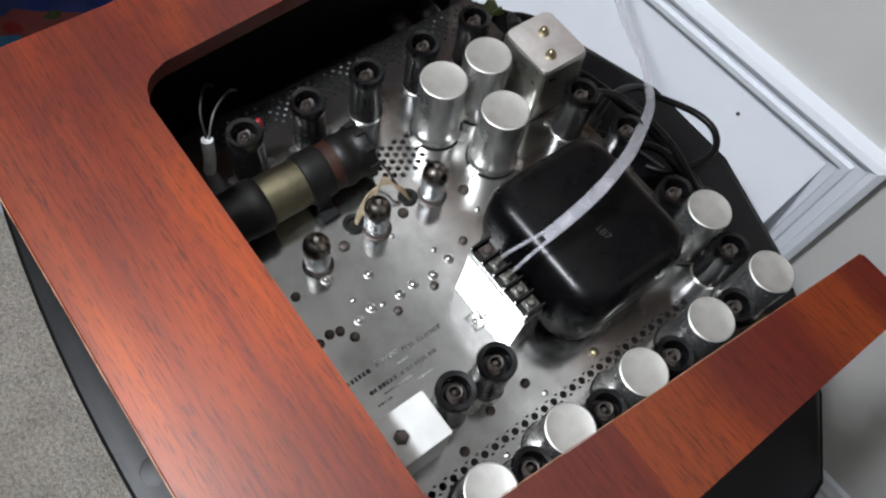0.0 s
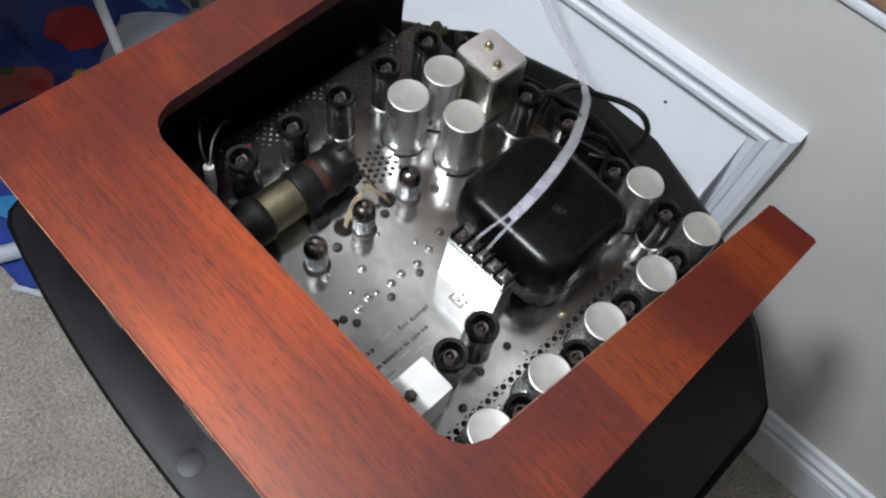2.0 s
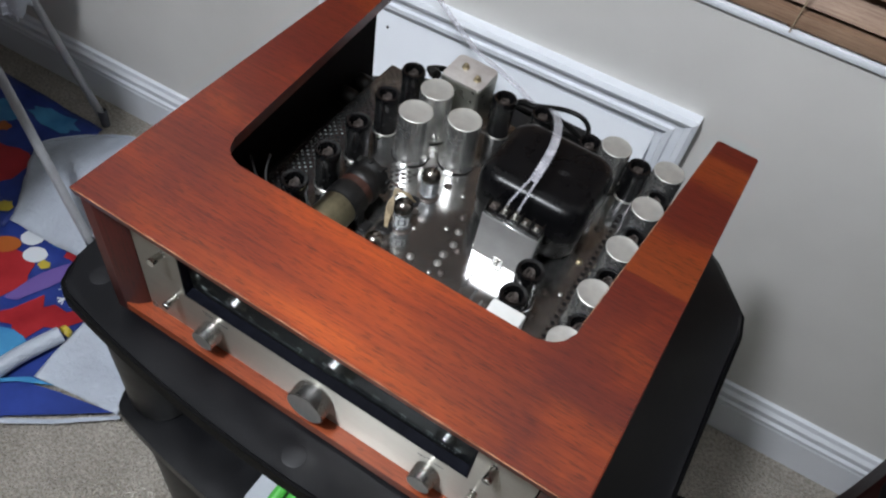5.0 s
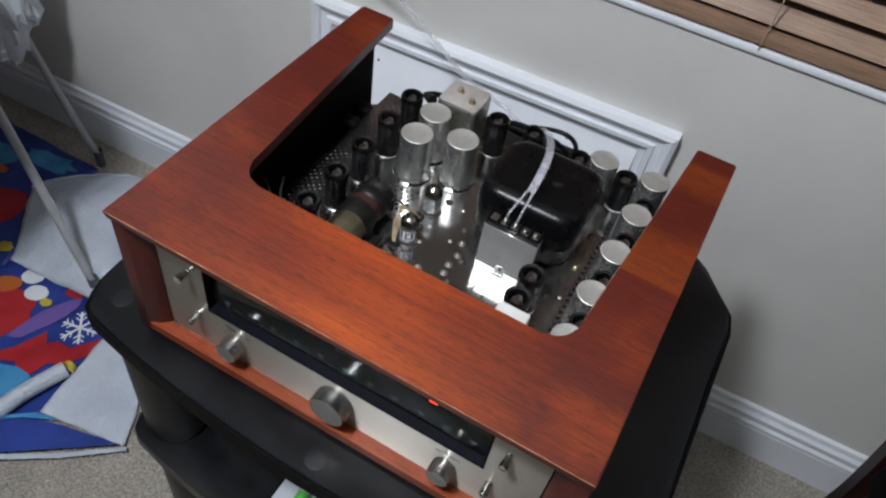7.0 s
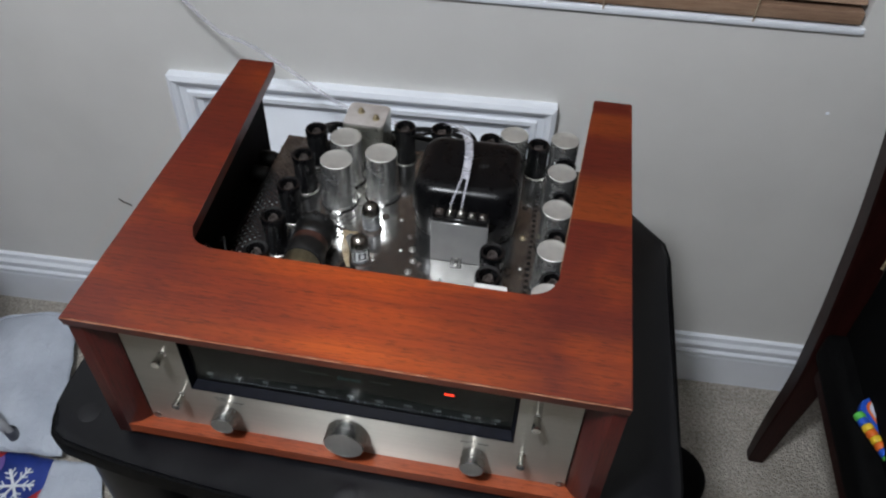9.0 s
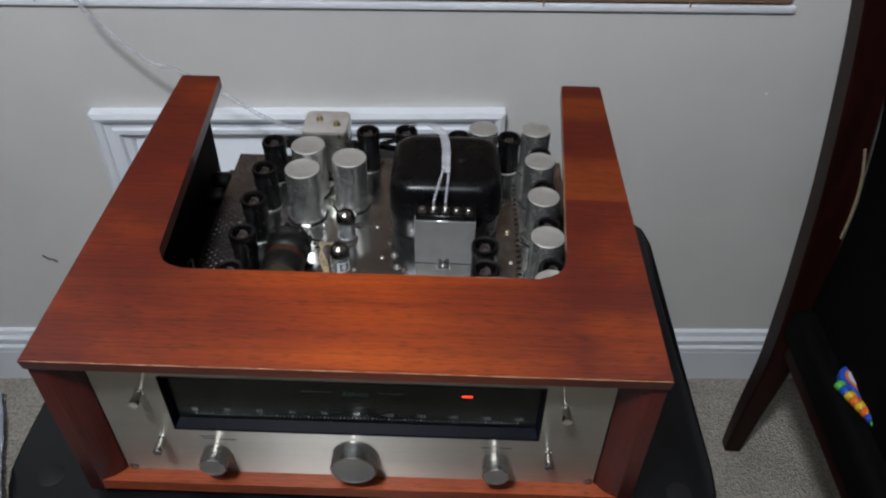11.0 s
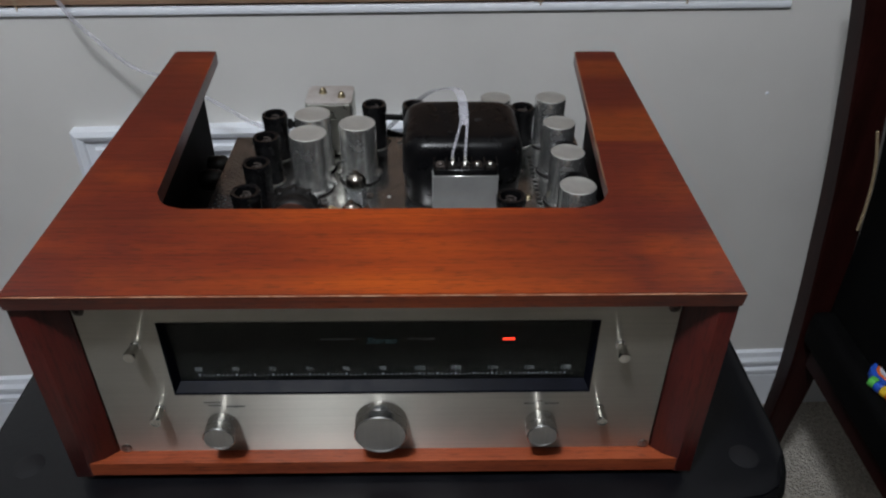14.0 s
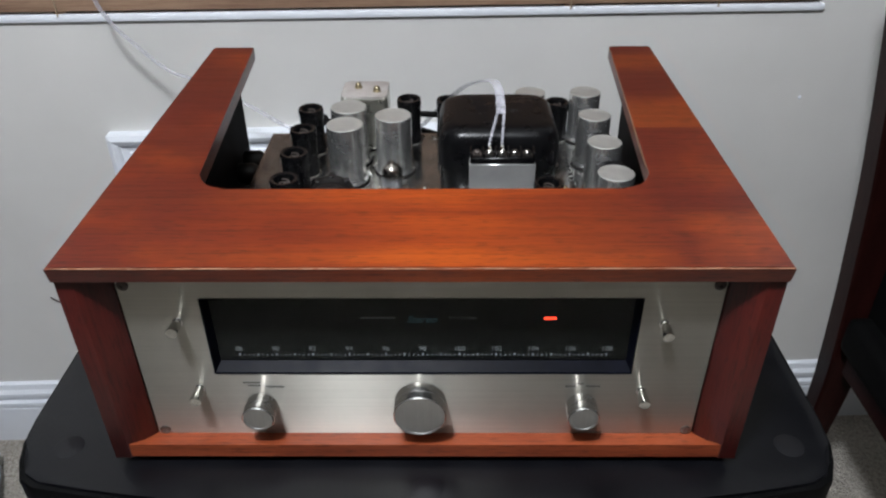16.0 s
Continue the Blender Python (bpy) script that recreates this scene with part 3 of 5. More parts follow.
def build_cabinet():
    root = thing("radio_cabinet", (0, 0.2, STAND), "reddish brown walnut radio cabinet, top cut open in a U", "cabinet")
    th = 0.0125
    # top board: U-shaped, mitred lip along the front
    r0, r1 = 0.1655, 0.188
    inner = [(r1, DEPTH), (r0, OPEN_Y), (-r0, OPEN_Y), (-r1, DEPTH)]
    inner = rounded([(HALF, FRONT), (HALF, DEPTH)] + inner + [(-HALF, DEPTH), (-HALF, FRONT)], [0, 0.0015, 0.0015, 0.024, 0.024, 0.0015, 0.0015, 0], 8)
    bm = bmesh.new()
    bot = [bm.verts.new((x, y if y > 0.001 else FRONT + 0.0030, TOP - th)) for x, y in inner]
    top = [bm.verts.new((x, y, TOP)) for x, y in inner]
    bm.faces.new(bot[::-1]), bm.faces.new(top)
    for i in range(len(inner)):
        j = (i + 1) % len(inner)
        bm.faces.new((bot[i], bot[j], top[j], top[i]))
    rim = set(top)
    bmesh.ops.bevel(bm, geom=[e for e in bm.edges if e.verts[0] in rim and e.verts[1] in rim], offset=0.0014, segments=3, affect="EDGES")
    part("top_board", bm, wood_x, root)
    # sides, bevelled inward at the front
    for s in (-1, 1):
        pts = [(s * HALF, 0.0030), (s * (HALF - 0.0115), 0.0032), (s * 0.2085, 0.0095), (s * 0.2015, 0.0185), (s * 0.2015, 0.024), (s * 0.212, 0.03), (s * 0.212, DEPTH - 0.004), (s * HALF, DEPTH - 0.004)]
        part("side_board", prism(bmesh.new(), pts, STAND + 0.006, TOP - th - 0.0005, 0.0006), wood_shaded, root, smooth=0.4)
        part("lining", box(bmesh.new(), (min(s * 0.2115, s * 0.208), 0.034, STAND + 0.004), (max(s * 0.2115, s * 0.208), DEPTH - 0.006, TOP - th - 0.001)), inner_black, root, "black stained inner lining")
    # bottom rail with a sloping upper face, mitred ends; upper lip
    def lip(name, z_edge, z_in, z_out, m, y_out=0.0):
        bm = bmesh.new()
        sec = [(y_out, z_out), (y_out, z_edge), (0.0185, z_in), (0.024, z_in), (0.024, z_out)]
        xs = [0.2183, 0.2180, 0.2013, 0.2013, 0.2183]
        a = [bm.verts.new((-x, y, z)) for x, (y, z) in zip(xs, sec)]
        b = [bm.verts.new((x, y, z)) for x, (y, z) in zip(xs, sec)]
        for i in range(5):
            bm.faces.new((a[i], a[(i + 1) % 5], b[(i + 1) % 5], b[i]))
        bm.faces.new(a[::-1]), bm.faces.new(b)
        return part(name, bm, m, root, smooth=0.4)

    bm = bmesh.new()
    rng = random.Random(12)
    pts = [(0.1672 + 0.0208 * k / 24 + rng.uniform(-0.0002, 0.0002), 0.128 + 0.276 * k / 24, TOP - 0.0006) for k in range(25)]
    sweep(bm, pts, ring(0.0004, 6), taper=lambda u: 0.55 + 0.45 * abs(math.sin(u * 17)))
    part("edge_wear_or_glint", bm, bare_wood, root, "pale worn edge of the cut-out")
    # pale strip painting the highlight on the top board's front edge
    bm = bmesh.new()
    sweep(bm, [(-0.2285 + 0.457 * k / 40, FRONT + 0.0004 + rng.uniform(-0.0001, 0.0001), TOP - 0.0005) for k in range(41)], ring(0.0005, 6), taper=lambda u: 0.5 + 0.5 * abs(math.sin(u * 23)))
    part("edge_wear_or_glint", bm, edge_glint, root, "pale strip along the front edge, a painted highlight")
    lip("bottom_rail", STAND + 0.0200, STAND + 0.0165, STAND + 0.0075, wood_lip, 0.0036)
    lip("top_rail", TOP - th - 0.0008, TOP - th - 0.0125, TOP - th - 0.0001, wood_lip, 0.0024)
    part("bottom_board", box(bmesh.new(), (-0.212, 0.03, STAND + 0.0062), (0.212, DEPTH - 0.004, STAND + 0.014)), inner_black, root)
    for x in (-0.19, 0.19):
        for y in (0.04, 0.37):
            part("foot", lathe(bmesh.new(), [(0.012, 0), (0.012, 0.0062)], 12, Matrix.Translation((x, y, STAND))), rubber, root)
    return root


build_cabinet()


# ---- the tuner ----
tuner = thing("tuner", (0, 0.2, STAND + 0.014), "open valve FM tuner with champagne front panel in the cabinet", "radio tuner")


def holed(bm, x0, x1, y0, y1, z, nx, ny, r, stagger, n=10, depth=0.0012, cone=0.62):
    """A field of a plate made of square cells, with a round hole in each, or in every other one."""
    dx, dy = (x1 - x0) / nx, (y1 - y0) / ny
    for i in range(nx):
        for j in range(ny):
            cx, cy = x0 + (i + 0.5) * dx, y0 + (j + 0.5) * dy
            if stagger and (i + j) % 2:
                vs = [bm.verts.new((cx + a * dx / 2, cy + b * dy / 2, z)) for a, b in ((-1, -1), (1, -1), (1, 1), (-1, 1))]
                bm.faces.new(vs)
                continue
            outer, inner, low = [], [], []
            for k in range(n):
                a = 2 * math.pi * k / n
                c, s = math.cos(a), math.sin(a)
                f = 1 / max(abs(c), abs(s))
                outer.append(bm.verts.new((cx + c * f * dx / 2, cy + s * f * dy / 2, z)))
                inner.append(bm.verts.new((cx + c * (r + 0.0002), cy + s * (r + 0.0002), z)))
                low.append(bm.verts.new((cx + c * r * cone, cy + s * r * cone, z - depth)))
            for k in range(n):
                q = (k + 1) % n
                bm.faces.new((outer[k], outer[q], inner[q], inner[k]))
                bm.faces.new((inner[k], inner[q], low[q], low[k]))


def flat(bm, x0, x1, y0, y1, z):
    bm.faces.new([bm.verts.new(p) for p in ((x0, y0, z), (x1, y0, z), (x1, y1, z), (x0, y1, z))])


def build_chassis():
    X0, X1, Y0, Y1 = -0.177, 0.196, 0.033, 0.391
    fx0, fx1, fy0, fy1 = -0.173, -0.148, 0.126, 0.386     # perforated strip beside the shields
    gx0, gx1, gy0, gy1 = -0.090, -0.058, 0.222, 0.262     # small perforated field
    rx0, rx1, ry0, ry1 = 0.1365, 0.1435, 0.060, 0.3485    # single row of holes
    bm = bmesh.new()
    z = PLATE
    strip = bmesh.new()
    holed(strip, fx0, fx1, fy0, fy1, z, 6, 66, 0.0012, True, 8, 0.0006, 1.0)
    holed(bm, gx0, gx1, gy0, gy1, z, 9, 7, 0.0021, True, 8)
    holed(bm, rx0, rx1, ry0, ry1, z, 1, 34, 0.0023, False, 12, 0.0008, 1.0)
    flat(bm, X0, fx0, Y0, Y1, z)
    flat(bm, fx0, fx1, Y0, fy0, z)
    flat(bm, fx0, fx1, fy1, Y1, z)
    flat(bm, fx1, gx0, Y0, Y1, z)
    flat(bm, gx0, gx1, Y0, gy0, z)
    flat(bm, gx0, gx1, gy1, Y1, z)
    flat(bm, gx1, rx0, Y0, Y1, z)
    flat(bm, rx0, rx1, Y0, ry0, z)
    flat(bm, rx0, rx1, ry1, Y1, z)
    flat(bm, rx1, X1, Y0, Y1, z)
    part("chassis_plate", bm, plate_metal, tuner, "bare metal chassis plate, perforated and stained", smooth=0)
    part("perforated_strip", strip, plate_metal, tuner, "perforated metal strip", smooth=0)
    # black box under the row, painting the dark inside the holes
    part("row_hole_shade", box(bmesh.new(), (rx0 - 0.004, ry0, z - 0.0030), (rx1 + 0.004, ry1, z - 0.0010)), inner_black, tuner, "black box put in for the shade inside the row of holes", smooth=0)
    part("strip_backing", box(bmesh.new(), (fx0, fy0, z - 0.0024), (fx1, fy1, z - 0.0014)), strip_pale, tuner, "added backing, pale in patches, behind the perforations", smooth=0)
    bm = bmesh.new()
    lo = STAND + 0.016
    for a, b in (((X0, Y0), (X0 + 0.0015, Y1)), ((X1 - 0.0015, Y0), (X1, Y1)), ((X0, Y0), (X1, Y0 + 0.0015)), ((X0, Y1 - 0.0015), (X1, Y1))):
        box(bm, (*a, lo), (*b, z - 0.0004))
    box(bm, (X0, Y0, lo), (X1, Y1, lo + 0.002))
    part("chassis_box", bm, plate_metal, tuner, smooth=0)


build_chassis()


def shield_mesh(h):
    """Black valve shield: open top with a ribbed cap, a coil spring inside."""
    bm = bmesh.new()
    lathe(bm, [(0.0126, 0.0), (0.0124, 0.003), (0.0121, h * 0.5), (0.0123, h - 0.010), (0.0128, h - 0.008), (0.0130, h - 0.002), (0.0122, h), (0.0092, h - 0.0006), (0.0086, h - 0.003), (0.0082, h - 0.012), (0.0, h - 0.013)], 24)
    spring = bmesh.new()
    pts = [((0.0058 - 0.0006 * k / 10) * math.cos(k * 0.63), (0.0058 - 0.0006 * k / 10) * math.sin(k * 0.63), h - 0.012 + 0.0003 * k) for k in range(32)]
    sweep(spring, pts, ring(0.0007, 5))
    lathe(spring, [(0.0024, h - 0.013), (0.0022, h - 0.007), (0.0008, h - 0.0045), (0, h - 0.0042)], 10)
    return mesh_of("tube_shield", bm, shield_black), mesh_of("spring", spring, dark_rivet)


def skirt_mesh():
    bm = lathe(bmesh.new(), [(0.0136, 0.0), (0.0136, 0.0008), (0.0126, 0.0014)], 24)
    prism(bm, rounded([(-0.019, -0.003), (0.019, -0.003), (0.019, 0.003), (-0.019, 0.003)], 0.0025, 3), 0.0002, 0.0009)
    lathe(bm, [(0.0019, 0.0009), (0.0017, 0.0018), (0.0, 0.0022)], 8, Matrix.Translation((-0.0162, 0, 0)))
    lathe(bm, [(0.0019, 0.0009), (0.0017, 0.0018), (0.0, 0.0022)], 8, Matrix.Translation((0.0162, 0, 0)))
    return mesh_of("socket", bm, socket_metal)


SKIRT = skirt_mesh()
SHIELD, SPRING = shield_mesh(0.049)
SHORT, SHORT_SPRING = shield_mesh(0.043)


def shield(x, y, short=False, turn=0.0):
    ob = part("tube_shield", SHORT if short else SHIELD, None, tuner, "black ribbed valve shield", at=(x, y, PLATE))
    part("spring", SHORT_SPRING if short else SPRING, None, ob, "coiled metal spring", at=(x, y, PLATE))
    s = part("socket", SKIRT, None, ob, "bare metal socket ring", at=(x, y, PLATE))
    ob.rotation_euler.z = radians(turn)


for i, y in enumerate((0.1445, 0.195, 0.2455, 0.297, 0.347)):
    shield(-0.1235, y, turn=90 + 3 * i)
shield(-0.0235, 0.372, turn=35)
shield(0.018, 0.384, True, 20)
shield(0.0775, 0.376, True, 50)
shield(0.1335, 0.377, True, 0)
for y in (0.3465, 0.2865, 0.226, 0.1655):
    shield(0.165, y, True, 90)
shield(0.1035, 0.1545, turn=60)
shield(0.1035, 0.1865, turn=120)


def can_mesh(r, h, flange):
    bm = bmesh.new()
    lathe(bm, [(r * 1.04, 0.0012), (r * 1.10, 0.0014), (r * 1.115, 0.0024), (r * 1.10, 0.0036), (r * 1.03, 0.0046), (r * 1.005, 0.0054), (r, 0.0075), (r, h - 0.0016), (r - 0.0006, h - 0.0005)], 36)
    if flange:
        for a in (0.6, 2.7, 4.8):
            m = Matrix.Rotation(a, 4, "Z")
            prismed = prism(bmesh.new(), rounded([(r * 0.9, -0.006), (r + 0.007, -0.004), (r + 0.007, 0.004), (r * 0.9, 0.006)], 0.0015, 3), 0.0004, 0.0016)
            bmesh.ops.transform(prismed, matrix=m, verts=prismed.verts)
            me = bpy.data.meshes.new("tab")
            prismed.to_mesh(me)
            prismed.free()
            bm.from_mesh(me)
            lathe(bm, [(0.0022, 0.0016), (0.002, 0.003), (0, 0.0033)], 8, m @ Matrix.Translation((r + 0.004, 0, 0)))
    body = mesh_of("filter_can", bm, can_metal)
    lid = lathe(bmesh.new(), [(r - 0.0006, h - 0.0005), (r - 0.0016, h), (r - 0.0026, h - 0.0003), (0, h - 0.0003)], 36)
    # black ring added to draw the dark gap under the flange
    foot = lathe(bmesh.new(), [(r * 1.15, 0.0002), (r * 1.15, 0.0010), (r * 1.04, 0.0012)], 36)
    return body, mesh_of("can_lid", lid, can_top), mesh_of("gap_ring", foot, inner_black)


CAN_A, LID_A, FOOT_A = can_mesh(0.0180, 0.060, True)
CAN_B, LID_B, FOOT_B = can_mesh(0.0163, 0.054, False)
for x, y in ((-0.0805, 0.2825), (-0.0813, 0.3245), (-0.0357, 0.3038)):
    ob = part("filter_can", CAN_A, None, tuner, "brushed aluminium electrolytic can", at=(x, y, PLATE))
    part("can_lid", LID_A, None, ob, "dull flat lid", at=(x, y, PLATE))
    part("gap_ring", FOOT_A, None, ob, "thin black ring drawing the dark gap under the can", at=(x, y, PLATE))
for x, y in ((0.1043, 0.3762), (0.1625, 0.3770), (0.1625, 0.3167), (0.1620, 0.2555), (0.1615, 0.1945), (0.1610, 0.1345)):
    ob = part("coil_can", CAN_B, None, tuner, "dull aluminium coil can", at=(x, y, PLATE))
    part("can_lid", LID_B, None, ob, "dull flat lid", at=(x, y, PLATE))
    part("gap_ring", FOOT_B, None, ob, "thin black ring drawing the dark gap under the can", at=(x, y, PLATE))


def build_boxes():
    # square can with two brass studs
    bm = box(bmesh.new(), (-0.0925, 0.3485, PLATE), (-0.0445, 0.3925, 0.8895), 0.004, 3)
    can = part("square_can", bm, tin, tuner, "pale metal square can with two brass studs")
    bm = prism(bmesh.new(), rounded([(-0.0920, 0.3490), (-0.0450, 0.3490), (-0.0450, 0.3920), (-0.0920, 0.3920)], 0.005, 5), 0.8880, 0.8903, 0.0010)
    part("can_lid", bm, lid_grey, can, "dull stained lid")
    for x, y in ((-0.076, 0.3735), (-0.056, 0.3635)):
        part("stud", lathe(bmesh.new(), [(0.0042, 0), (0.0042, 0.0010), (0.0034, 0.0014), (0.0034, 0.0030), (0.0024, 0.0052), (0.0010, 0.0060), (0, 0.0061)], 16), brass, can, "small brass stud", at=(x, y, 0.8903))
    # low white box with a bolt, near the front
    bm = box(bmesh.new(), (0.0925, 0.100, PLATE), (0.1235, 0.1365, 0.886), 0.002, 2)
    low = part("filter_box", bm, box_white, tuner, "pale metal box with a dark bolt")
    part("bolt", lathe(bmesh.new(), [(0.0046, 0), (0.0046, 0.0022), (0.0028, 0.003), (0.0026, 0.0045), (0, 0.0048)], 6), dark_rivet, low, "dark hexagon bolt", at=(0.1085, 0.110, 0.886))
    # antenna box: leaning front plate carrying the terminal strip
    bm = bmesh.new()
    x0, x1 = 0.0365, 0.0950
    sec = [(0.2120, PLATE), (0.2150, 0.8815), (0.2300, 0.8815), (0.2360, PLATE)]
    a = [bm.verts.new((x0, y, z)) for y, z in sec]
    b = [bm.verts.new((x1, y, z)) for y, z in sec]
    for i in range(4):
        bm.faces.new((a[i], a[(i + 1) % 4], b[(i + 1) % 4], b[i]))
    bm.faces.new(a[::-1]), bm.faces.new(b)
    bmesh.ops.bevel(bm, geom=bm.edges[:], offset=0.0008, segments=1, affect="EDGES")
    ant = part("antenna_box", bm, box_paint, tuner, "pale metal antenna box with a black terminal strip")
    strip = part("terminal_strip", box(bmesh.new(), (x0 + 0.001, 0.2152, 0.8818), (x1 - 0.001, 0.2300, 0.8875), 0.0006, 1), shield_black, ant, "black terminal strip")
    n = 5
    for i in range(n + 1):
        x = x0 + 0.0016 + (x1 - x0 - 0.0032) * i / n
        part("divider", box(bmesh.new(), (x - 0.0009, 0.2150, 0.8876), (x + 0.0009, 0.2302, 0.8925), 0.0004, 1), shield_black, ant)
    for i in range(n):
        x = x0 + 0.0016 + (x1 - x0 - 0.0032) * (i + 0.5) / n
        scr = bmesh.new()
        box(scr, (x - 0.0036, 0.2195, 0.8876), (x + 0.0036, 0.2280, 0.8884))
        lathe(scr, [(0.0032, 0.8884), (0.0032, 0.8900), (0.0022, 0.8910), (0, 0.8912)], 14, Matrix.Translation((x, 0.2238, 0)))
        part("terminal_screw", scr, socket_metal if i else dark_rivet, ant, "bright screw and plate" if i else "dark screw and plate")
    # bent lug at the foot of the box, screwed to the plate
    x = 0.0650
    lug = box(bmesh.new(), (x - 0.0055, 0.2045, PLATE + 0.0002), (x + 0.0055, 0.2130, PLATE + 0.0010), 0.0003, 1)
    box(lug, (x - 0.0055, 0.2112, PLATE + 0.0011), (x + 0.0055, 0.2122, PLATE + 0.0070), 0.0003, 1)
    lug = part("lug", lug, plate_metal, ant, "bare metal mounting lug")
    part("screw", lathe(bmesh.new(), [(0.0022, 0.0010), (0.0022, 0.0018), (0.0014, 0.0026), (0, 0.0028)], 12), rivet_metal, lug, at=(x, 0.2080, PLATE))
    line = box(bmesh.new(), (x - 0.0066, 0.2032, PLATE), (x + 0.0066, 0.2038, PLATE + 0.0003))
    box(line, (x - 0.0066, 0.2038, PLATE), (x - 0.0060, 0.2100, PLATE + 0.0003))
    box(line, (x + 0.0060, 0.2038, PLATE), (x + 0.0066, 0.2100, PLATE + 0.0003))
    part("outline", line, print_mid, ant, "faded printed outline round the lug", smooth=0)


build_boxes()


def build_transformer():
    x0, x1, y0, y1 = 0.010, 0.120, 0.243, 0.343
    bm = bmesh.new()
    levels = [(PLATE, 0.004, 0.020), (PLATE + 0.006, 0.001, 0.022), (0.860, 0.0, 0.022), (0.8605, -0.0012, 0.022), (0.884, -0.0008, 0.021), (0.892, 0.0015, 0.020), (0.8965, 0.005, 0.018), (0.8988, 0.0100, 0.016), (0.8994, 0.016, 0.013)]
    rings = []
    for z, inset, r in levels:
        pts = rounded([(x0 + inset, y0 + inset), (x1 - inset, y0 + inset), (x1 - inset, y1 - inset), (x0 + inset, y1 - inset)], r, 7)
        rings.append([bm.verts.new((x, y, z)) for x, y in pts])
    for a, b in zip(rings, rings[1:]):
        for i in range(len(a)):
            j = (i + 1) % len(a)
            bm.faces.new((a[i], a[j], b[j], b[i]))
    bm.faces.new(rings[-1])
    tr = part("power_transformer", bm, trans_black, tuner, "black enamelled power transformer cover", smooth=0.9)
    bm = text_mesh("187", 0.008)
    bmesh.ops.transform(bm, matrix=Matrix.Translation((0.079, 0.290, 0.8996)) @ Matrix.Rotation(radians(8), 4, "Z"), verts=bm.verts)
    part("stamp", bm, mat("stamp_grey", (0.018, 0.0175, 0.0175), 0.7), tr, "faint grey stamped number", smooth=0)


build_transformer()


def build_scope():
    """The little cathode ray tube lying along the chassis in its sleeve."""
    z = PLATE + 0.0205
    cx = -0.0850
    m = Matrix.Translation((cx, 0.0, z)) @ Matrix.Rotation(radians(-90), 4, "X")
    root = part("scope_tube", lathe(bmesh.new(), [(0.0, 0.04), (0.0185, 0.04), (0.0196, 0.043), (0.0194, 0.115), (0.0202, 0.119), (0.0198, 0.122), (0.0203, 0.126), (0.0200, 0.131), (0.0186, 0.133), (0.016, 0.134)], 36, m), rubber, tuner, "black sleeve of a small scope tube")
    part("gold_sleeve", lathe(bmesh.new(), [(0.0178, 0.128), (0.0181, 0.150), (0.0178, 0.165)], 36, m), gold_band, root, "dull gold sleeve")
    part("clamp", lathe(bmesh.new(), [(0.0180, 0.163), (0.0194, 0.164), (0.0201, 0.168), (0.0195, 0.173), (0.0199, 0.178), (0.0194, 0.182), (0.0180, 0.183)], 36, m), rubber, root, "black clamp ring")
    part("brown_sleeve", lathe(bmesh.new(), [(0.0183, 0.182), (0.0186, 0.192)], 36, m), brown_band, root, "brown paper sleeve")
    part("tube_base", lathe(bmesh.new(), [(0.0186, 0.191), (0.0200, 0.193), (0.0202, 0.199), (0.0190, 0.201), (0.0192, 0.208), (0.0206, 0.210), (0.0204, 0.216), (0.0165, 0.219), (0.0, 0.2195)], 36, m), rubber, root, "black tube base")
    for s in (-1, 1):
        bm = bmesh.new()
        box(bm, (cx + s * 0.0175 - 0.002, 0.165, PLATE), (cx + s * 0.0175 + 0.002, 0.177, z), 0.001, 1)
        box(bm, (cx + s * 0.023 - 0.006, 0.164, PLATE + 0.0003), (cx + s * 0.023 + 0.006, 0.178, PLATE + 0.003), 0.0008, 1)
        part("bracket", bm, rubber, root)
    for k in range(9):
        a = 2 * math.pi * k / 9 + 0.2
        lug = box(bmesh.new(), (cx + 0.0196 * math.cos(a) - 0.0024, 0.2095, z + 0.0196 * math.sin(a) - 0.0024), (cx + 0.0196 * math.cos(a) + 0.0024, 0.2175, z + 0.0196 * math.sin(a) + 0.0024), 0.0008, 1)
        part("lug", lug, rubber, root)
    bm = bmesh.new()
    for k in range(4):
        wire(bm, [(-0.0415 + 0.001 * k, 0.2275, PLATE + 0.001), (-0.046, 0.224 - 0.001 * k, PLATE + 0.012), (-0.053 - 0.001 * k, 0.214, PLATE + 0.016 + 0.0016 * k), (-0.055 + 0.002 * k, 0.202, PLATE + 0.012 - 0.001 * k), (-0.050 + 0.0015 * k, 0.190, PLATE + 0.007), (-0.0455 + 0.0008 * k, 0.183, PLATE + 0.001)], 0.0007, 6)
    part("lead", bm, cream_wire, root, "cream cloth-covered leads")
    bm = bmesh.new()
    wire(bm, [(-0.071, 0.219, z + 0.002), (-0.060, 0.222, PLATE + 0.016), (-0.050, 0.222, PLATE + 0.013), (-0.041, 0.2265, PLATE + 0.002)], 0.0010, 6)
    part("lead", bm, brown_band, root, "thin brown lead")


build_scope()


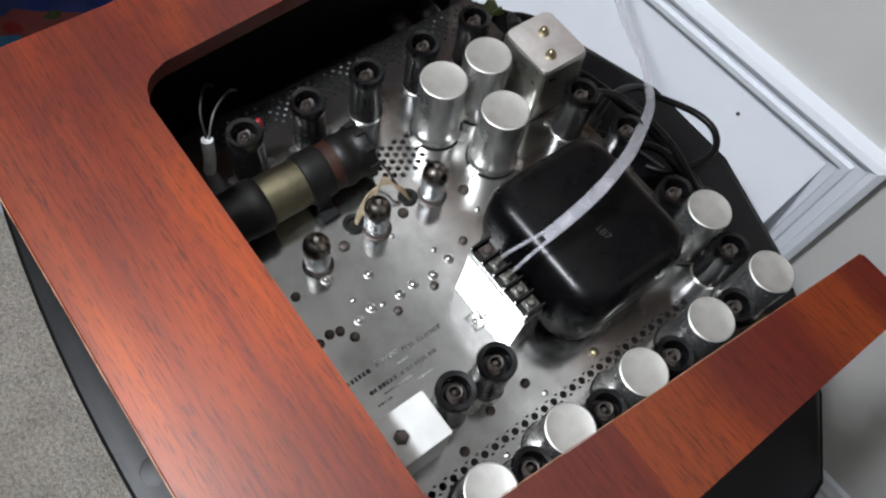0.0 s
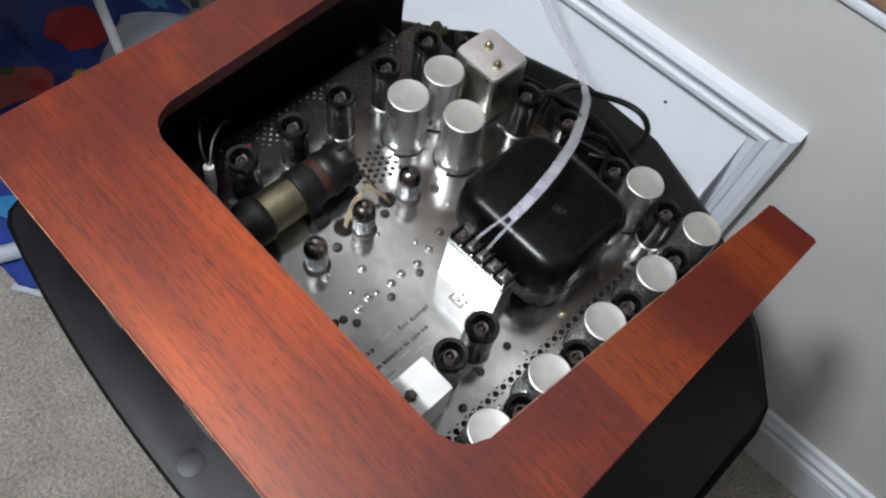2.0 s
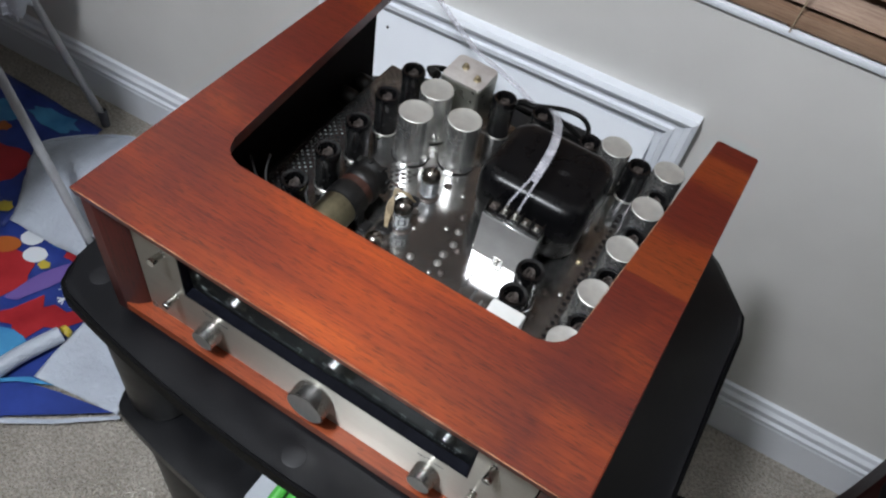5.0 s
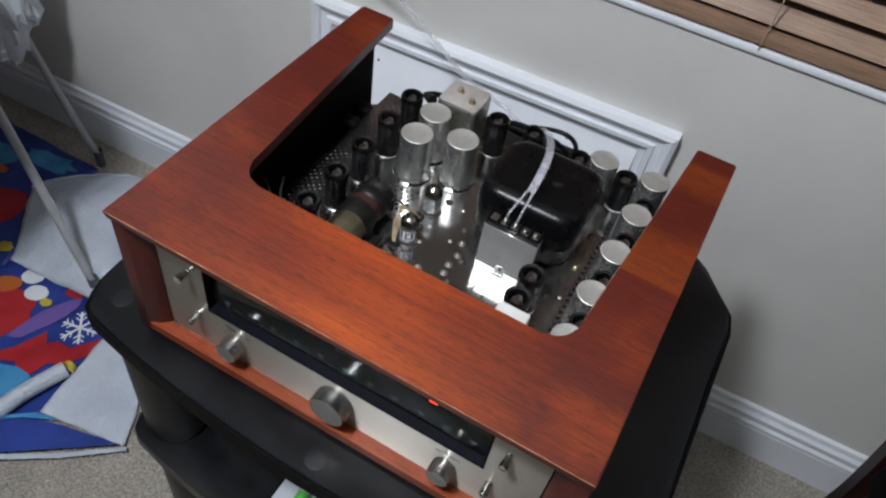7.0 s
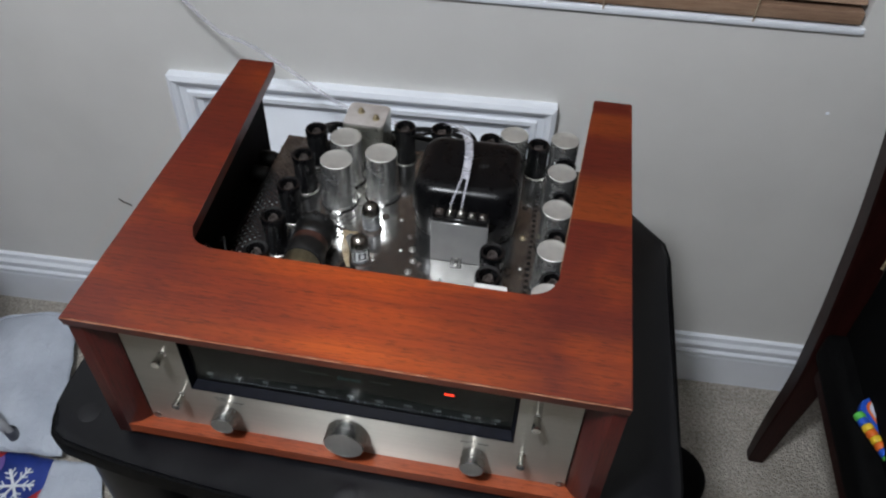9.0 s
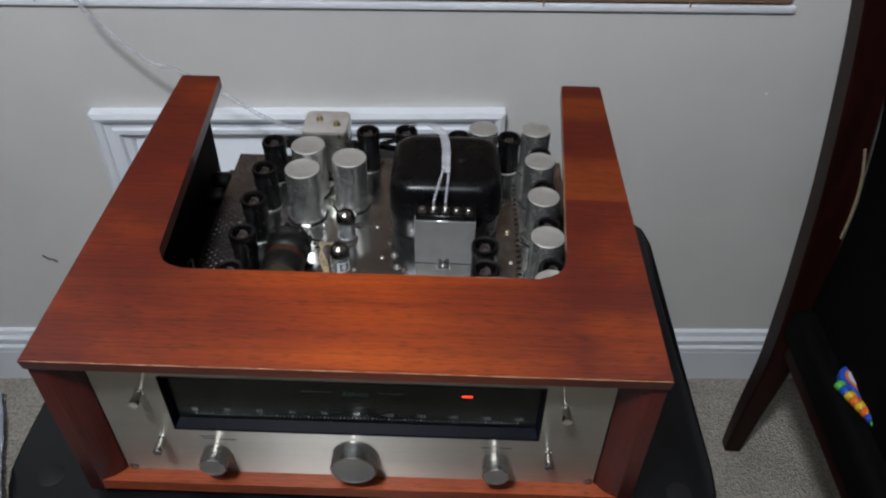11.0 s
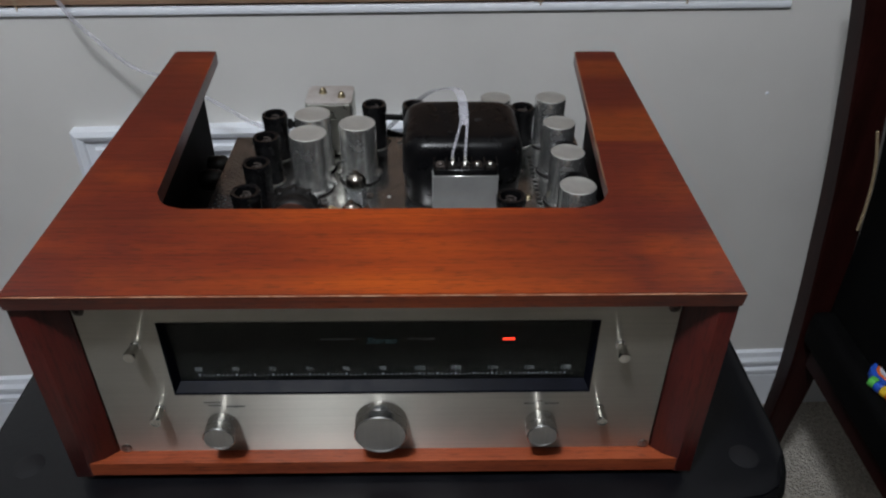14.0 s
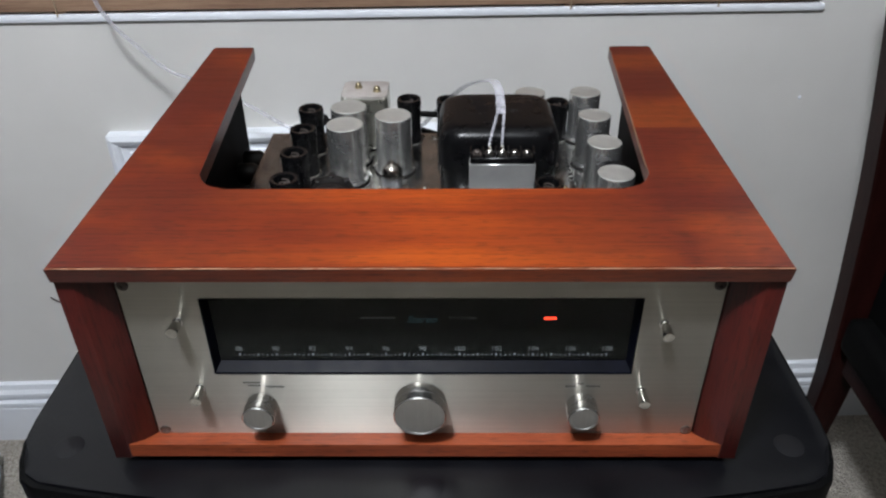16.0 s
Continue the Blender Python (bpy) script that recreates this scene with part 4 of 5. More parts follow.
def build_tube(x, y, h, printed=False):
    """Miniature valve: glass envelope with a drawn tip, silvered top, grey plates, base."""
    g = lathe(bmesh.new(), [(0.0088, 0.002), (0.0095, 0.006), (0.0095, h * 0.70), (0.0090, h * 0.78), (0.0074, h * 0.85), (0.0044, h * 0.885), (0.0030, h * 0.905), (0.0027, h * 0.95), (0.0016, h * 0.99), (0, h)], 24)
    ob = part("vacuum_tube", g, glass, tuner, "miniature glass valve with a silvered top", at=(x, y, PLATE))
    ob.visible_shadow = False
    part("getter", lathe(bmesh.new(), [(0.0090, h * 0.66), (0.0089, h * 0.70), (0.0084, h * 0.775), (0.0069, h * 0.84), (0.0040, h * 0.873), (0.0024, h * 0.90), (0.0016, h * 0.95), (0, h * 0.965)], 24), tube_brown, ob, "dark mirrored top", at=(x, y, PLATE))
    b = bmesh.new()
    lathe(b, [(0.0070, 0.006), (0.0072, h * 0.3), (0.0070, h * 0.60)], 8)
    lathe(b, [(0.0082, h * 0.58), (0.0082, h * 0.60), (0, h * 0.60)], 16)
    lathe(b, [(0.0080, 0.005), (0.0080, 0.0058), (0, 0.0058)], 16)
    part("electrode", b, tube_silver, ob, at=(x, y, PLATE))
    part("socket", lathe(bmesh.new(), [(0.0112, 0.0), (0.0112, 0.0008), (0.0100, 0.0014), (0.0098, 0.003), (0.0, 0.003)], 24), dark_rivet, ob, "dark socket ring", at=(x, y, PLATE))
    if printed:
        bm = bmesh.new()
        for a0, a1, z0, z1 in ((-100, -20, 0.24, 0.28), (-100, -20, 0.50, 0.54), (-100, -86, 0.28, 0.50), (-34, -20, 0.28, 0.50), (-72, -48, 0.33, 0.45)):
            n = 6
            lo = [bm.verts.new((0.0097 * math.cos(radians(a0 + (a1 - a0) * k / n)), 0.0097 * math.sin(radians(a0 + (a1 - a0) * k / n)), h * z0)) for k in range(n + 1)]
            hi = [bm.verts.new((v.co.x, v.co.y, h * z1)) for v in lo]
            for k in range(n):
                bm.faces.new((lo[k], lo[k + 1], hi[k + 1], hi[k]))
        part("print", bm, print_white, ob, "white printed square", at=(x, y, PLATE))


build_tube(-0.0322, 0.1430, 0.0410)
build_tube(-0.0335, 0.1935, 0.0405, True)
build_tube(-0.0340, 0.2440, 0.0412)


def button(x, y, r, h, m, name="rivet", label=""):
    part(name, lathe(bmesh.new(), [(r, 0), (r, h * 0.4), (r * 0.7, h * 0.85), (r * 0.25, h), (0, h)], 12), m, tuner, label, at=(x, y, PLATE))


def grommet(x, y, r):
    part("grommet", lathe(bmesh.new(), [(r, 0), (r, 0.001), (r * 0.85, 0.002), (r * 0.55, 0.0018), (r * 0.45, 0.0004), (0, 0.0003)], 18), rubber, tuner, "black rubber grommet", at=(x, y, PLATE))


for x, y in ((-0.006, 0.168), (-0.019, 0.141), (0.019, 0.143), (0.016, 0.155), (0.019, 0.177), (0.018, 0.189), (0.020, 0.205), (0.016, 0.222)):
    part("rivet", lathe(bmesh.new(), [(0.0040, 0), (0.0038, 0.0007), (0.0030, 0.0009), (0.0026, 0.0007), (0.0024, 0.0018), (0.0016, 0.0026), (0, 0.0028)], 14), rivet_metal, tuner, "domed bright rivet on a washer", at=(x, y, PLATE))
for x, y in ((0.004, 0.148), (0.018, 0.163), (0.004, 0.218), (-0.005, 0.265), (0.132, 0.216), (0.149, 0.169), (-0.022, 0.199), (0.096, 0.147)):
    button(x, y, 0.0021, 0.0014, rivet_metal, label="small flat rivet")
for x, y in ((0.018, 0.128), (0.027, 0.134), (0.016, 0.121), (-0.020, 0.117), (0.028, 0.169), (0.027, 0.201), (0.010, 0.240), (0.120, 0.178), (0.119, 0.209), (0.131, 0.148), (0.128, 0.313), (0.018, 0.112)):
    button(x, y, 0.0034, 0.0026, dark_rivet, "bolt", "dark tarnished bolt")
for x, y in ((-0.033, 0.217), (-0.034, 0.166), (-0.024, 0.267)):
    button(x, y, 0.0042, 0.0022, dark_rivet, "nut", "dark tarnished nut")
button(0.130, 0.263, 0.0034, 0.0030, brass, "bolt", "brass bolt")
grommet(-0.045, 0.182, 0.0085)
grommet(-0.042, 0.2275, 0.0075)


def build_printing():
    """Lines printed on the plate: words where they can be read, bars elsewhere."""
    bm = text_mesh("fm tuner", 0.0062)
    for v in bm.verts:
        v.co.x *= 1.5
    bmesh.ops.transform(bm, matrix=Matrix.Translation((0.0525, 0.171, PLATE + 0.0003)) @ Matrix.Rotation(radians(90), 4, "Z"), verts=bm.verts)
    part("print", bm, print_dark, tuner, "dark printed words on the plate", smooth=0)
    bm = text_mesh("Stereo", 0.0075)
    for v in bm.verts:
        v.co.x = v.co.x * 0.9 + v.co.y * 0.35
    bmesh.ops.transform(bm, matrix=Matrix.Translation((0.0505, 0.143, PLATE + 0.0003)) @ Matrix.Rotation(radians(90), 4, "Z"), verts=bm.verts)
    part("print", bm, print_mid, tuner, "faded script word on the plate", smooth=0)
    bm = bmesh.new()
    y = 0.108
    rng = random.Random(4)
    while y < 0.130:
        n = rng.uniform(0.0014, 0.0026)
        box(bm, (0.0505, y, PLATE), (0.0535, y + n, PLATE + 0.0003))
        y += n + 0.0014
    y = 0.120
    while y < 0.175:
        n = rng.uniform(0.0012, 0.003)
        box(bm, (0.0640, y, PLATE), (0.0668, y + n, PLATE + 0.0003))
        y += n + rng.choice((0.0007, 0.0007, 0.0022))
    part("print", bm, print_dark, tuner, "dark printed bars on the plate", smooth=0)
    bm = bmesh.new()
    for x, a, b in ((0.058, 0.147, 0.156), (0.070, 0.128, 0.150), (0.0745, 0.120, 0.131), (0.0745, 0.152, 0.165)):
        y = a
        while y < b:
            n = rng.uniform(0.001, 0.002)
            box(bm, (x, y, PLATE), (x + 0.0016, y + n, PLATE + 0.0003))
            y += n + 0.0008
    part("print", bm, print_mid, tuner, "faint printed bars on the plate", smooth=0)


build_printing()


# ---- front panel ----
FY = 0.0185        # front of the panel
DX, DZ0, DZ1 = 0.148, 0.8165, 0.8838


def uv_flat(ob):
    me = ob.data
    uv = me.uv_layers.new(name="UVMap")
    for loop in me.loops:
        co = me.vertices[loop.vertex_index].co
        uv.data[loop.index].uv = (co.z, co.x)


def build_front():
    X, Z0, Z1 = 0.2000, 0.7535, 0.8990
    bm = bmesh.new()
    for lo, hi in (((-X, Z0), (X, DZ0)), ((-X, DZ1), (X, Z1)), ((-X, DZ0), (-DX, DZ1)), ((DX, DZ0), (X, DZ1))):
        box(bm, (lo[0], FY, lo[1]), (hi[0], FY + 0.003, hi[1]))
    bmesh.ops.remove_doubles(bm, verts=bm.verts, dist=1e-5)
    panel = part("front_panel", bm, face_metal, tuner, "brushed champagne metal front panel", smooth=0)
    uv_flat(panel)
    # dial: black frame sloping in, black ground, glass
    rim = bmesh.new()
    d = 0.006
    a = [(-DX, DZ0), (DX, DZ0), (DX, DZ1), (-DX, DZ1)]
    b = [(-DX + 0.0035, DZ0 + d), (DX - 0.0035, DZ0 + d), (DX - 0.0035, DZ1 - 0.003), (-DX + 0.0035, DZ1 - 0.003)]
    va = [rim.verts.new((x, FY - 0.0004, z)) for x, z in a]
    vm = [rim.verts.new((x * 0.994, FY + 0.0003, z + (0.0012 if z < 0.85 else -0.0008))) for x, z in a]
    vb = [rim.verts.new((x, FY + 0.0075, z)) for x, z in b]
    for i in range(4):
        j = (i + 1) % 4
        rim.faces.new((va[i], va[j], vm[j], vm[i]))
        rim.faces.new((vm[i], vm[j], vb[j], vb[i]))
    dial = part("dial", box(bmesh.new(), (-DX + 0.003, FY + 0.0085, DZ0 + 0.002), (DX - 0.003, FY + 0.0105, DZ1 - 0.001)), dial_black, tuner, "black tuning dial behind glass", smooth=0)
    part("dial_rim", rim, dial_rim, dial, "dark blue-black sloping rim", smooth=0)
    pane = part("pane", box(bmesh.new(), (-DX + 0.0015, FY + 0.0076, DZ0 + 0.003), (DX - 0.0015, FY + 0.0080, DZ1 - 0.0015)), dial_glass, dial, "clear dial glass", smooth=0)
    pane.visible_shadow = False
    gy = FY + 0.0083
    stand_up = Matrix.Rotation(radians(90), 4, "X")
    for i in range(11):
        bm = text_mesh(str(88 + 2 * i), 0.0054)
        x = -0.1302 + 0.2604 * i / 10
        bmesh.ops.transform(bm, matrix=Matrix.Translation((x, gy, 0.8328)) @ stand_up, verts=bm.verts)
        part("dial_number", bm, dial_grey, dial, smooth=0)
    bm = bmesh.new()
    for i in range(81):
        x = -0.1302 + 0.2604 * i / 80
        h = 0.0016 if i % 4 == 0 else 0.0007
        half = 0.0005 if i % 4 == 0 else 0.00035
        box(bm, (x - half, gy - 0.0002, 0.8268), (x + half, gy, 0.8268 + h))
    part("dial_ticks", bm, tick_grey, dial, "row of fine pale ticks", smooth=0)
    bm = text_mesh("Stereo", 0.0078)
    for v in bm.verts:
        v.co.x += v.co.y * 0.4
    bmesh.ops.transform(bm, matrix=Matrix.Translation((0.0005, gy, 0.8590)) @ stand_up, verts=bm.verts)
    part("dial_word", bm, print_cyan, dial, "cyan slanted word", smooth=0)
    bm = text_mesh("FM TUNER", 0.0030)
    for v in bm.verts:
        v.co.x *= 1.35
    bmesh.ops.transform(bm, matrix=Matrix.Translation((0.028, gy, 0.8605)) @ stand_up, verts=bm.verts)
    part("dial_word", bm, dial_grey, dial, "small grey words", smooth=0)
    bm = bmesh.new()
    for i in range(7):
        box(bm, (-0.042 + 0.0035 * i, gy - 0.0002, 0.8602), (-0.042 + 0.0035 * i + 0.0026, gy, 0.8613))
    part("dial_bar", bm, dial_grey, dial, "small grey bars", smooth=0)
    part("indicator_lamp", box(bmesh.new(), (0.0842, gy - 0.0002, 0.8594), (0.0924, gy, 0.8611)), red_glow, dial, "glowing red indicator")

    def knob(x, z, r, long, name):
        m = Matrix.Translation((x, FY, z)) @ Matrix.Rotation(radians(90), 4, "X")
        k = part(name, lathe(bmesh.new(), [(r * 0.93, 0.0008), (r * 0.93, 0.0018), (r, 0.0024), (r, long * 0.55), (r * 0.975, long * 0.56), (r * 0.975, long * 0.6), (r, long * 0.61), (r, long - 0.0008), (r - 0.0007, long)], 40, m), knob_metal, tuner, "turned bare metal knob")
        part("knob_cap", lathe(bmesh.new(), [(r - 0.0007, long), (r - 0.0020, long + 0.0001), (r - 0.0024, long - 0.0003), (0, long - 0.0003)], 40, m), knob_cap, k, "brushed flat face")
        part("shaft", lathe(bmesh.new(), [(r * 0.5, 0), (r * 0.5, 0.001)], 16, m), chrome, k)

    knob(-0.1180, 0.7880, 0.0113, 0.0172, "knob")
    knob(-0.0022, 0.7915, 0.0188, 0.0178, "tuning_knob")
    knob(0.1145, 0.7880, 0.0113, 0.0172, "knob")
    for x, z, up in ((-0.1650, 0.8640, -0.3), (-0.1610, 0.8030, 0.3), (0.1640, 0.8620, 0.3), (0.1570, 0.8000, 0.3)):
        m = Matrix.Translation((x, FY, z)) @ Matrix.Rotation(radians(90 + 12 * up), 4, "X")
        k = part("switch_lever", lathe(bmesh.new(), [(0.0026, 0.0), (0.0030, 0.003), (0.0036, 0.006), (0.0041, 0.0125), (0.0038, 0.0138), (0, 0.0140)], 16, m), chrome, tuner, "bright metal lever switch")
        part("bushing", lathe(bmesh.new(), [(0.0036, 0), (0.0036, 0.0008), (0.0030, 0.0012), (0.0018, 0.0012)], 16, Matrix.Translation((x, FY, z)) @ Matrix.Rotation(radians(90), 4, "X")), knob_metal, k)
    # upper screws in dark metal: the top board's shadow put into colour
    for x, z in ((-0.1950, 0.7600), (0.1955, 0.7600), (-0.1955, 0.8945), (0.1955, 0.8945)):
        m = Matrix.Translation((x, FY, z)) @ Matrix.Rotation(radians(90), 4, "X")
        part("panel_screw", lathe(bmesh.new(), [(0.0040, 0), (0.0040, 0.0006), (0.0030, 0.0014), (0.0012, 0.0014), (0.0010, 0.0004), (0, 0.0004)], 16, m), socket_metal if z < 0.8 else dark_rivet, tuner)
    rng = random.Random(7)
    for x0, x1, z in ((-0.1290, -0.1170, 0.8075), (-0.1260, -0.1180, 0.8045), (-0.1130, -0.1000, 0.8035), (0.1020, 0.1090, 0.8040), (0.1170, 0.1260, 0.8040), (0.1110, 0.1150, 0.8065)):
        bm = bmesh.new()
        x = x0
        while x < x1:
            n = rng.uniform(0.0007, 0.0015)
            box(bm, (x, FY - 0.0003, z), (x + n, FY - 0.00005, z + 0.0013))
            x += n + 0.0006
        part("panel_print", bm, print_dark, tuner, "tiny dark printed bars", smooth=0)


build_front()


# ---- wires ----
def build_wires():
    root = thing("antenna_lead", (0.058, 0.225, 0.8905), "clear flat twin antenna lead from the terminals over the transformer", "antenna wire")
    ribbon = [(-0.0034, -0.0006), (-0.0026, -0.0011), (-0.0017, -0.0005), (0.0017, -0.0005), (0.0026, -0.0011), (0.0034, -0.0006), (0.0034, 0.0006), (0.0026, 0.0011), (0.0017, 0.0005), (-0.0017, 0.0005), (-0.0026, 0.0011), (-0.0034, 0.0006)]
    ribbon = [(x * 1.22, y) for x, y in ribbon]
    path = [(0.0650, 0.2465, 0.9158), (0.0650, 0.260, 0.9205), (0.0645, 0.274, 0.9258), (0.0615, 0.293, 0.9268), (0.055, 0.316, 0.9200), (0.047, 0.340, 0.9090), (0.036, 0.365, 0.8950), (0.021, 0.399, 0.869), (-0.003, 0.451, 0.823), (-0.023, 0.490, 0.787), (-0.048, 0.522, 0.765), (-0.070, 0.542, 0.757), (-0.118, 0.566, 0.752), (-0.17, 0.610, 0.728), (-0.22, 0.645, 0.724), (-0.262, 0.655, 0.745), (-0.31, 0.660, 0.772), (-0.345, 0.660, 0.790), (-0.381, 0.660, 0.803), (-0.42, 0.662, 0.838), (-0.455, 0.665, 0.878), (-0.470, 0.668, 0.925), (-0.478, 0.670, 1.05), (-0.480, 0.670, 1.30)]
    part("ribbon", sweep(bmesh.new(), smooth_path(path, 6), ribbon), twin_lead, root)
    for x, x1 in ((0.0547, 0.0622), (0.0658, 0.0678)):
        bm = bmesh.new()
        wire(bm, [(x, 0.2245, 0.8915), (x, 0.229, 0.8960), (x + (x1 - x) * 0.5, 0.238, 0.9070), (x1, 0.2485, 0.9165)], 0.0013, 8)
        part("wire", bm, twin_lead, root, "split clear insulated wire")
        bm = bmesh.new()
        wire(bm, [(x, 0.2225, 0.8914), (x, 0.2255, 0.8925), (x, 0.230, 0.8950)], 0.0017, 8)
        part("ferrule", bm, chrome, root, "bright wire end")
    # black mains and audio cables behind
    for pts, r in (([(-0.02, 0.395, 0.80), (-0.04, 0.45, 0.80), (-0.045, 0.50, 0.775), (-0.032, 0.522, 0.760), (0.001, 0.543, 0.757), (0.028, 0.543, 0.757), (0.044, 0.521, 0.756), (0.035, 0.481, 0.750), (0.015, 0.468, 0.745)], 0.0034),
                   ([(-0.04, 0.395, 0.835), (-0.06, 0.42, 0.83), (0.00, 0.455, 0.80), (0.05, 0.47, 0.77), (0.07, 0.50, 0.745)], 0.0036),
                   ([(-0.040, 0.400, 0.838), (-0.02, 0.425, 0.838), (0.03, 0.44, 0.825), (0.07, 0.455, 0.79), (0.05, 0.49, 0.755), (-0.03, 0.50, 0.747)], 0.0034),
                   ([(0.01, 0.395, 0.80), (0.02, 0.43, 0.815), (0.06, 0.45, 0.80), (0.09, 0.46, 0.765), (0.06, 0.485, 0.746), (-0.01, 0.47, 0.746), (-0.05, 0.44, 0.747)], 0.0034),
                   ([(-0.118, 0.392, 0.846), (-0.133, 0.402, 0.841), (-0.121, 0.428, 0.828), (-0.085, 0.436, 0.812), (-0.05, 0.43, 0.78), (-0.03, 0.445, 0.745)], 0.0036)):
        root = thing("cable", pts[-1], "black cable looped behind the tuner", "cable", "cables behind the tuner")
        bm = bmesh.new()
        wire(bm, pts, r, 10)
        part("jacket", bm, black_wire, root)
        bm = bmesh.new()
        p, q = Vector(pts[0]), Vector(pts[1])
        wire(bm, [p, p + (q - p) * 0.25, p + (q - p) * 0.5], r * 1.7, 10, 2)
        part("plug", bm, rubber, root, "black rubber plug")


build_wires()


def build_side_leads():
    """Odds and ends between the shields and the left side."""
    bm = bmesh.new()
    wire(bm, [(-0.1400, 0.119, PLATE + 0.001), (-0.1375, 0.121, PLATE + 0.018), (-0.1390, 0.123, PLATE + 0.038)], 0.0044, 10, 3)
    ob = part("sleeve", bm, white_rubber, tuner, "white rubber sleeve")
    for dx in (0.0, 0.004):
        bm = bmesh.new()
        wire(bm, [(-0.1390 + dx * 0.5, 0.123, PLATE + 0.036), (-0.154 + dx, 0.128 + 2 * dx, PLATE + 0.046), (-0.170 + 3 * dx, 0.140 + 3 * dx, PLATE + 0.050), (-0.180 + 3 * dx, 0.150 + 3 * dx, PLATE + 0.035)], 0.0011, 6)
        part("lead", bm, black_wire, ob, "thin glossy black lead")
    part("lamp_cap", lathe(bmesh.new(), [(0.0, 0.0), (0.0030, 0.0), (0.0032, 0.004), (0.002, 0.008), (0, 0.009)], 12), red_plastic, tuner, "small red cap", at=(-0.1560, 0.170, PLATE - 0.001))
    for x, y in ((-0.104, 0.168),):
        part("trimmer", lathe(bmesh.new(), [(0.0065, 0.0), (0.0065, 0.006), (0.005, 0.008), (0.003, 0.0065), (0.003, 0.010), (0, 0.0105)], 14), white_rubber, tuner, "small off-white trimmer", at=(x, y, PLATE))
    for y in (0.328, 0.358):
        m = Matrix.Translation((-0.203, y, PLATE - 0.017)) @ Matrix.Rotation(radians(90), 4, "Y")
        part("connector", lathe(bmesh.new(), [(0.0, 0.0), (0.0105, 0.0), (0.0116, 0.003), (0.0116, 0.016), (0.0090, 0.020), (0.005, 0.021), (0.005, 0.026), (0, 0.026)], 20, m), rubber, tuner, "black round socket on the chassis side")


build_side_leads()


# ---- things beside the stand ----
def build_chair():
    root = thing("armless_chair", (0.88, 0.38, 0), "dark red-brown wooden chair with black leather seat", "chair")
    line = [(0.666, 0.0), (0.669, 0.122), (0.676, 0.283), (0.668, 0.423), (0.656, 0.546), (0.644, 0.654), (0.630, 0.751), (0.616, 0.837), (0.602, 0.915), (0.577, 1.03)]
    sec = [(-0.021, -0.026), (0.021, -0.026), (0.021, 0.026), (-0.021, 0.026)]
    for y in (0.580, 0.17):
        bm = bmesh.new()
        sweep(bm, smooth_path([(x, y, z) for x, z in line], 5), sec, up=Vector((1, 0, 0)), taper=lambda u: min(1.0, 0.62 + 1.5 * u))
        bmesh.ops.bevel(bm, geom=bm.edges[:], offset=0.003, segments=1, affect="EDGES")
        part("rear_leg", bm, wood_z, root, smooth=0.5)
    for y in (0.50, 0.17):
        part("front_leg", prism(bmesh.new(), [(1.04, y - 0.02), (1.08, y - 0.02), (1.08, y + 0.02), (1.04, y + 0.02)], 0.0, 0.372, 0.003), wood_z, root)
    part("seat", box(bmesh.new(), (0.645, 0.115, 0.372), (1.10, 0.558, 0.44), 0.018, 3), leather, root, "black leather seat")
    part("seat_frame", box(bmesh.new(), (0.66, 0.135, 0.328), (1.09, 0.545, 0.371), 0.004, 1), wood_z, root)
    bm = bmesh.new()
    pts = [(0.698, 0.435), (0.697, 0.55), (0.690, 0.66), (0.670, 0.79), (0.640, 0.91), (0.604, 1.03)]
    rings = []
    for x, z in pts:
        rings.append([bm.verts.new(p) for p in ((x - 0.02, 0.20, z), (x + 0.03, 0.20, z), (x + 0.03, 0.556, z), (x - 0.02, 0.556, z))])
    for a, b in zip(rings, rings[1:]):
        for i in range(4):
            bm.faces.new((a[i], a[(i + 1) % 4], b[(i + 1) % 4], b[i]))
    bm.faces.new(rings[0][::-1]), bm.faces.new(rings[-1])
    part("backrest", bm, leather, root, "black leather backrest", smooth=0.5)
    # pale sliver added where leg and backrest meet
    bm = bmesh.new()
    wire(bm, [(0.6447, 0.5568, 0.7528), (0.6568, 0.5568, 0.7132), (0.6645, 0.5568, 0.6755), (0.6690, 0.5568, 0.632), (0.6700, 0.5568, 0.5914)], 0.0022, 8)
    part("pale_sliver", bm, cream_wire, root, "pale sliver beside the backrest")


build_chair()


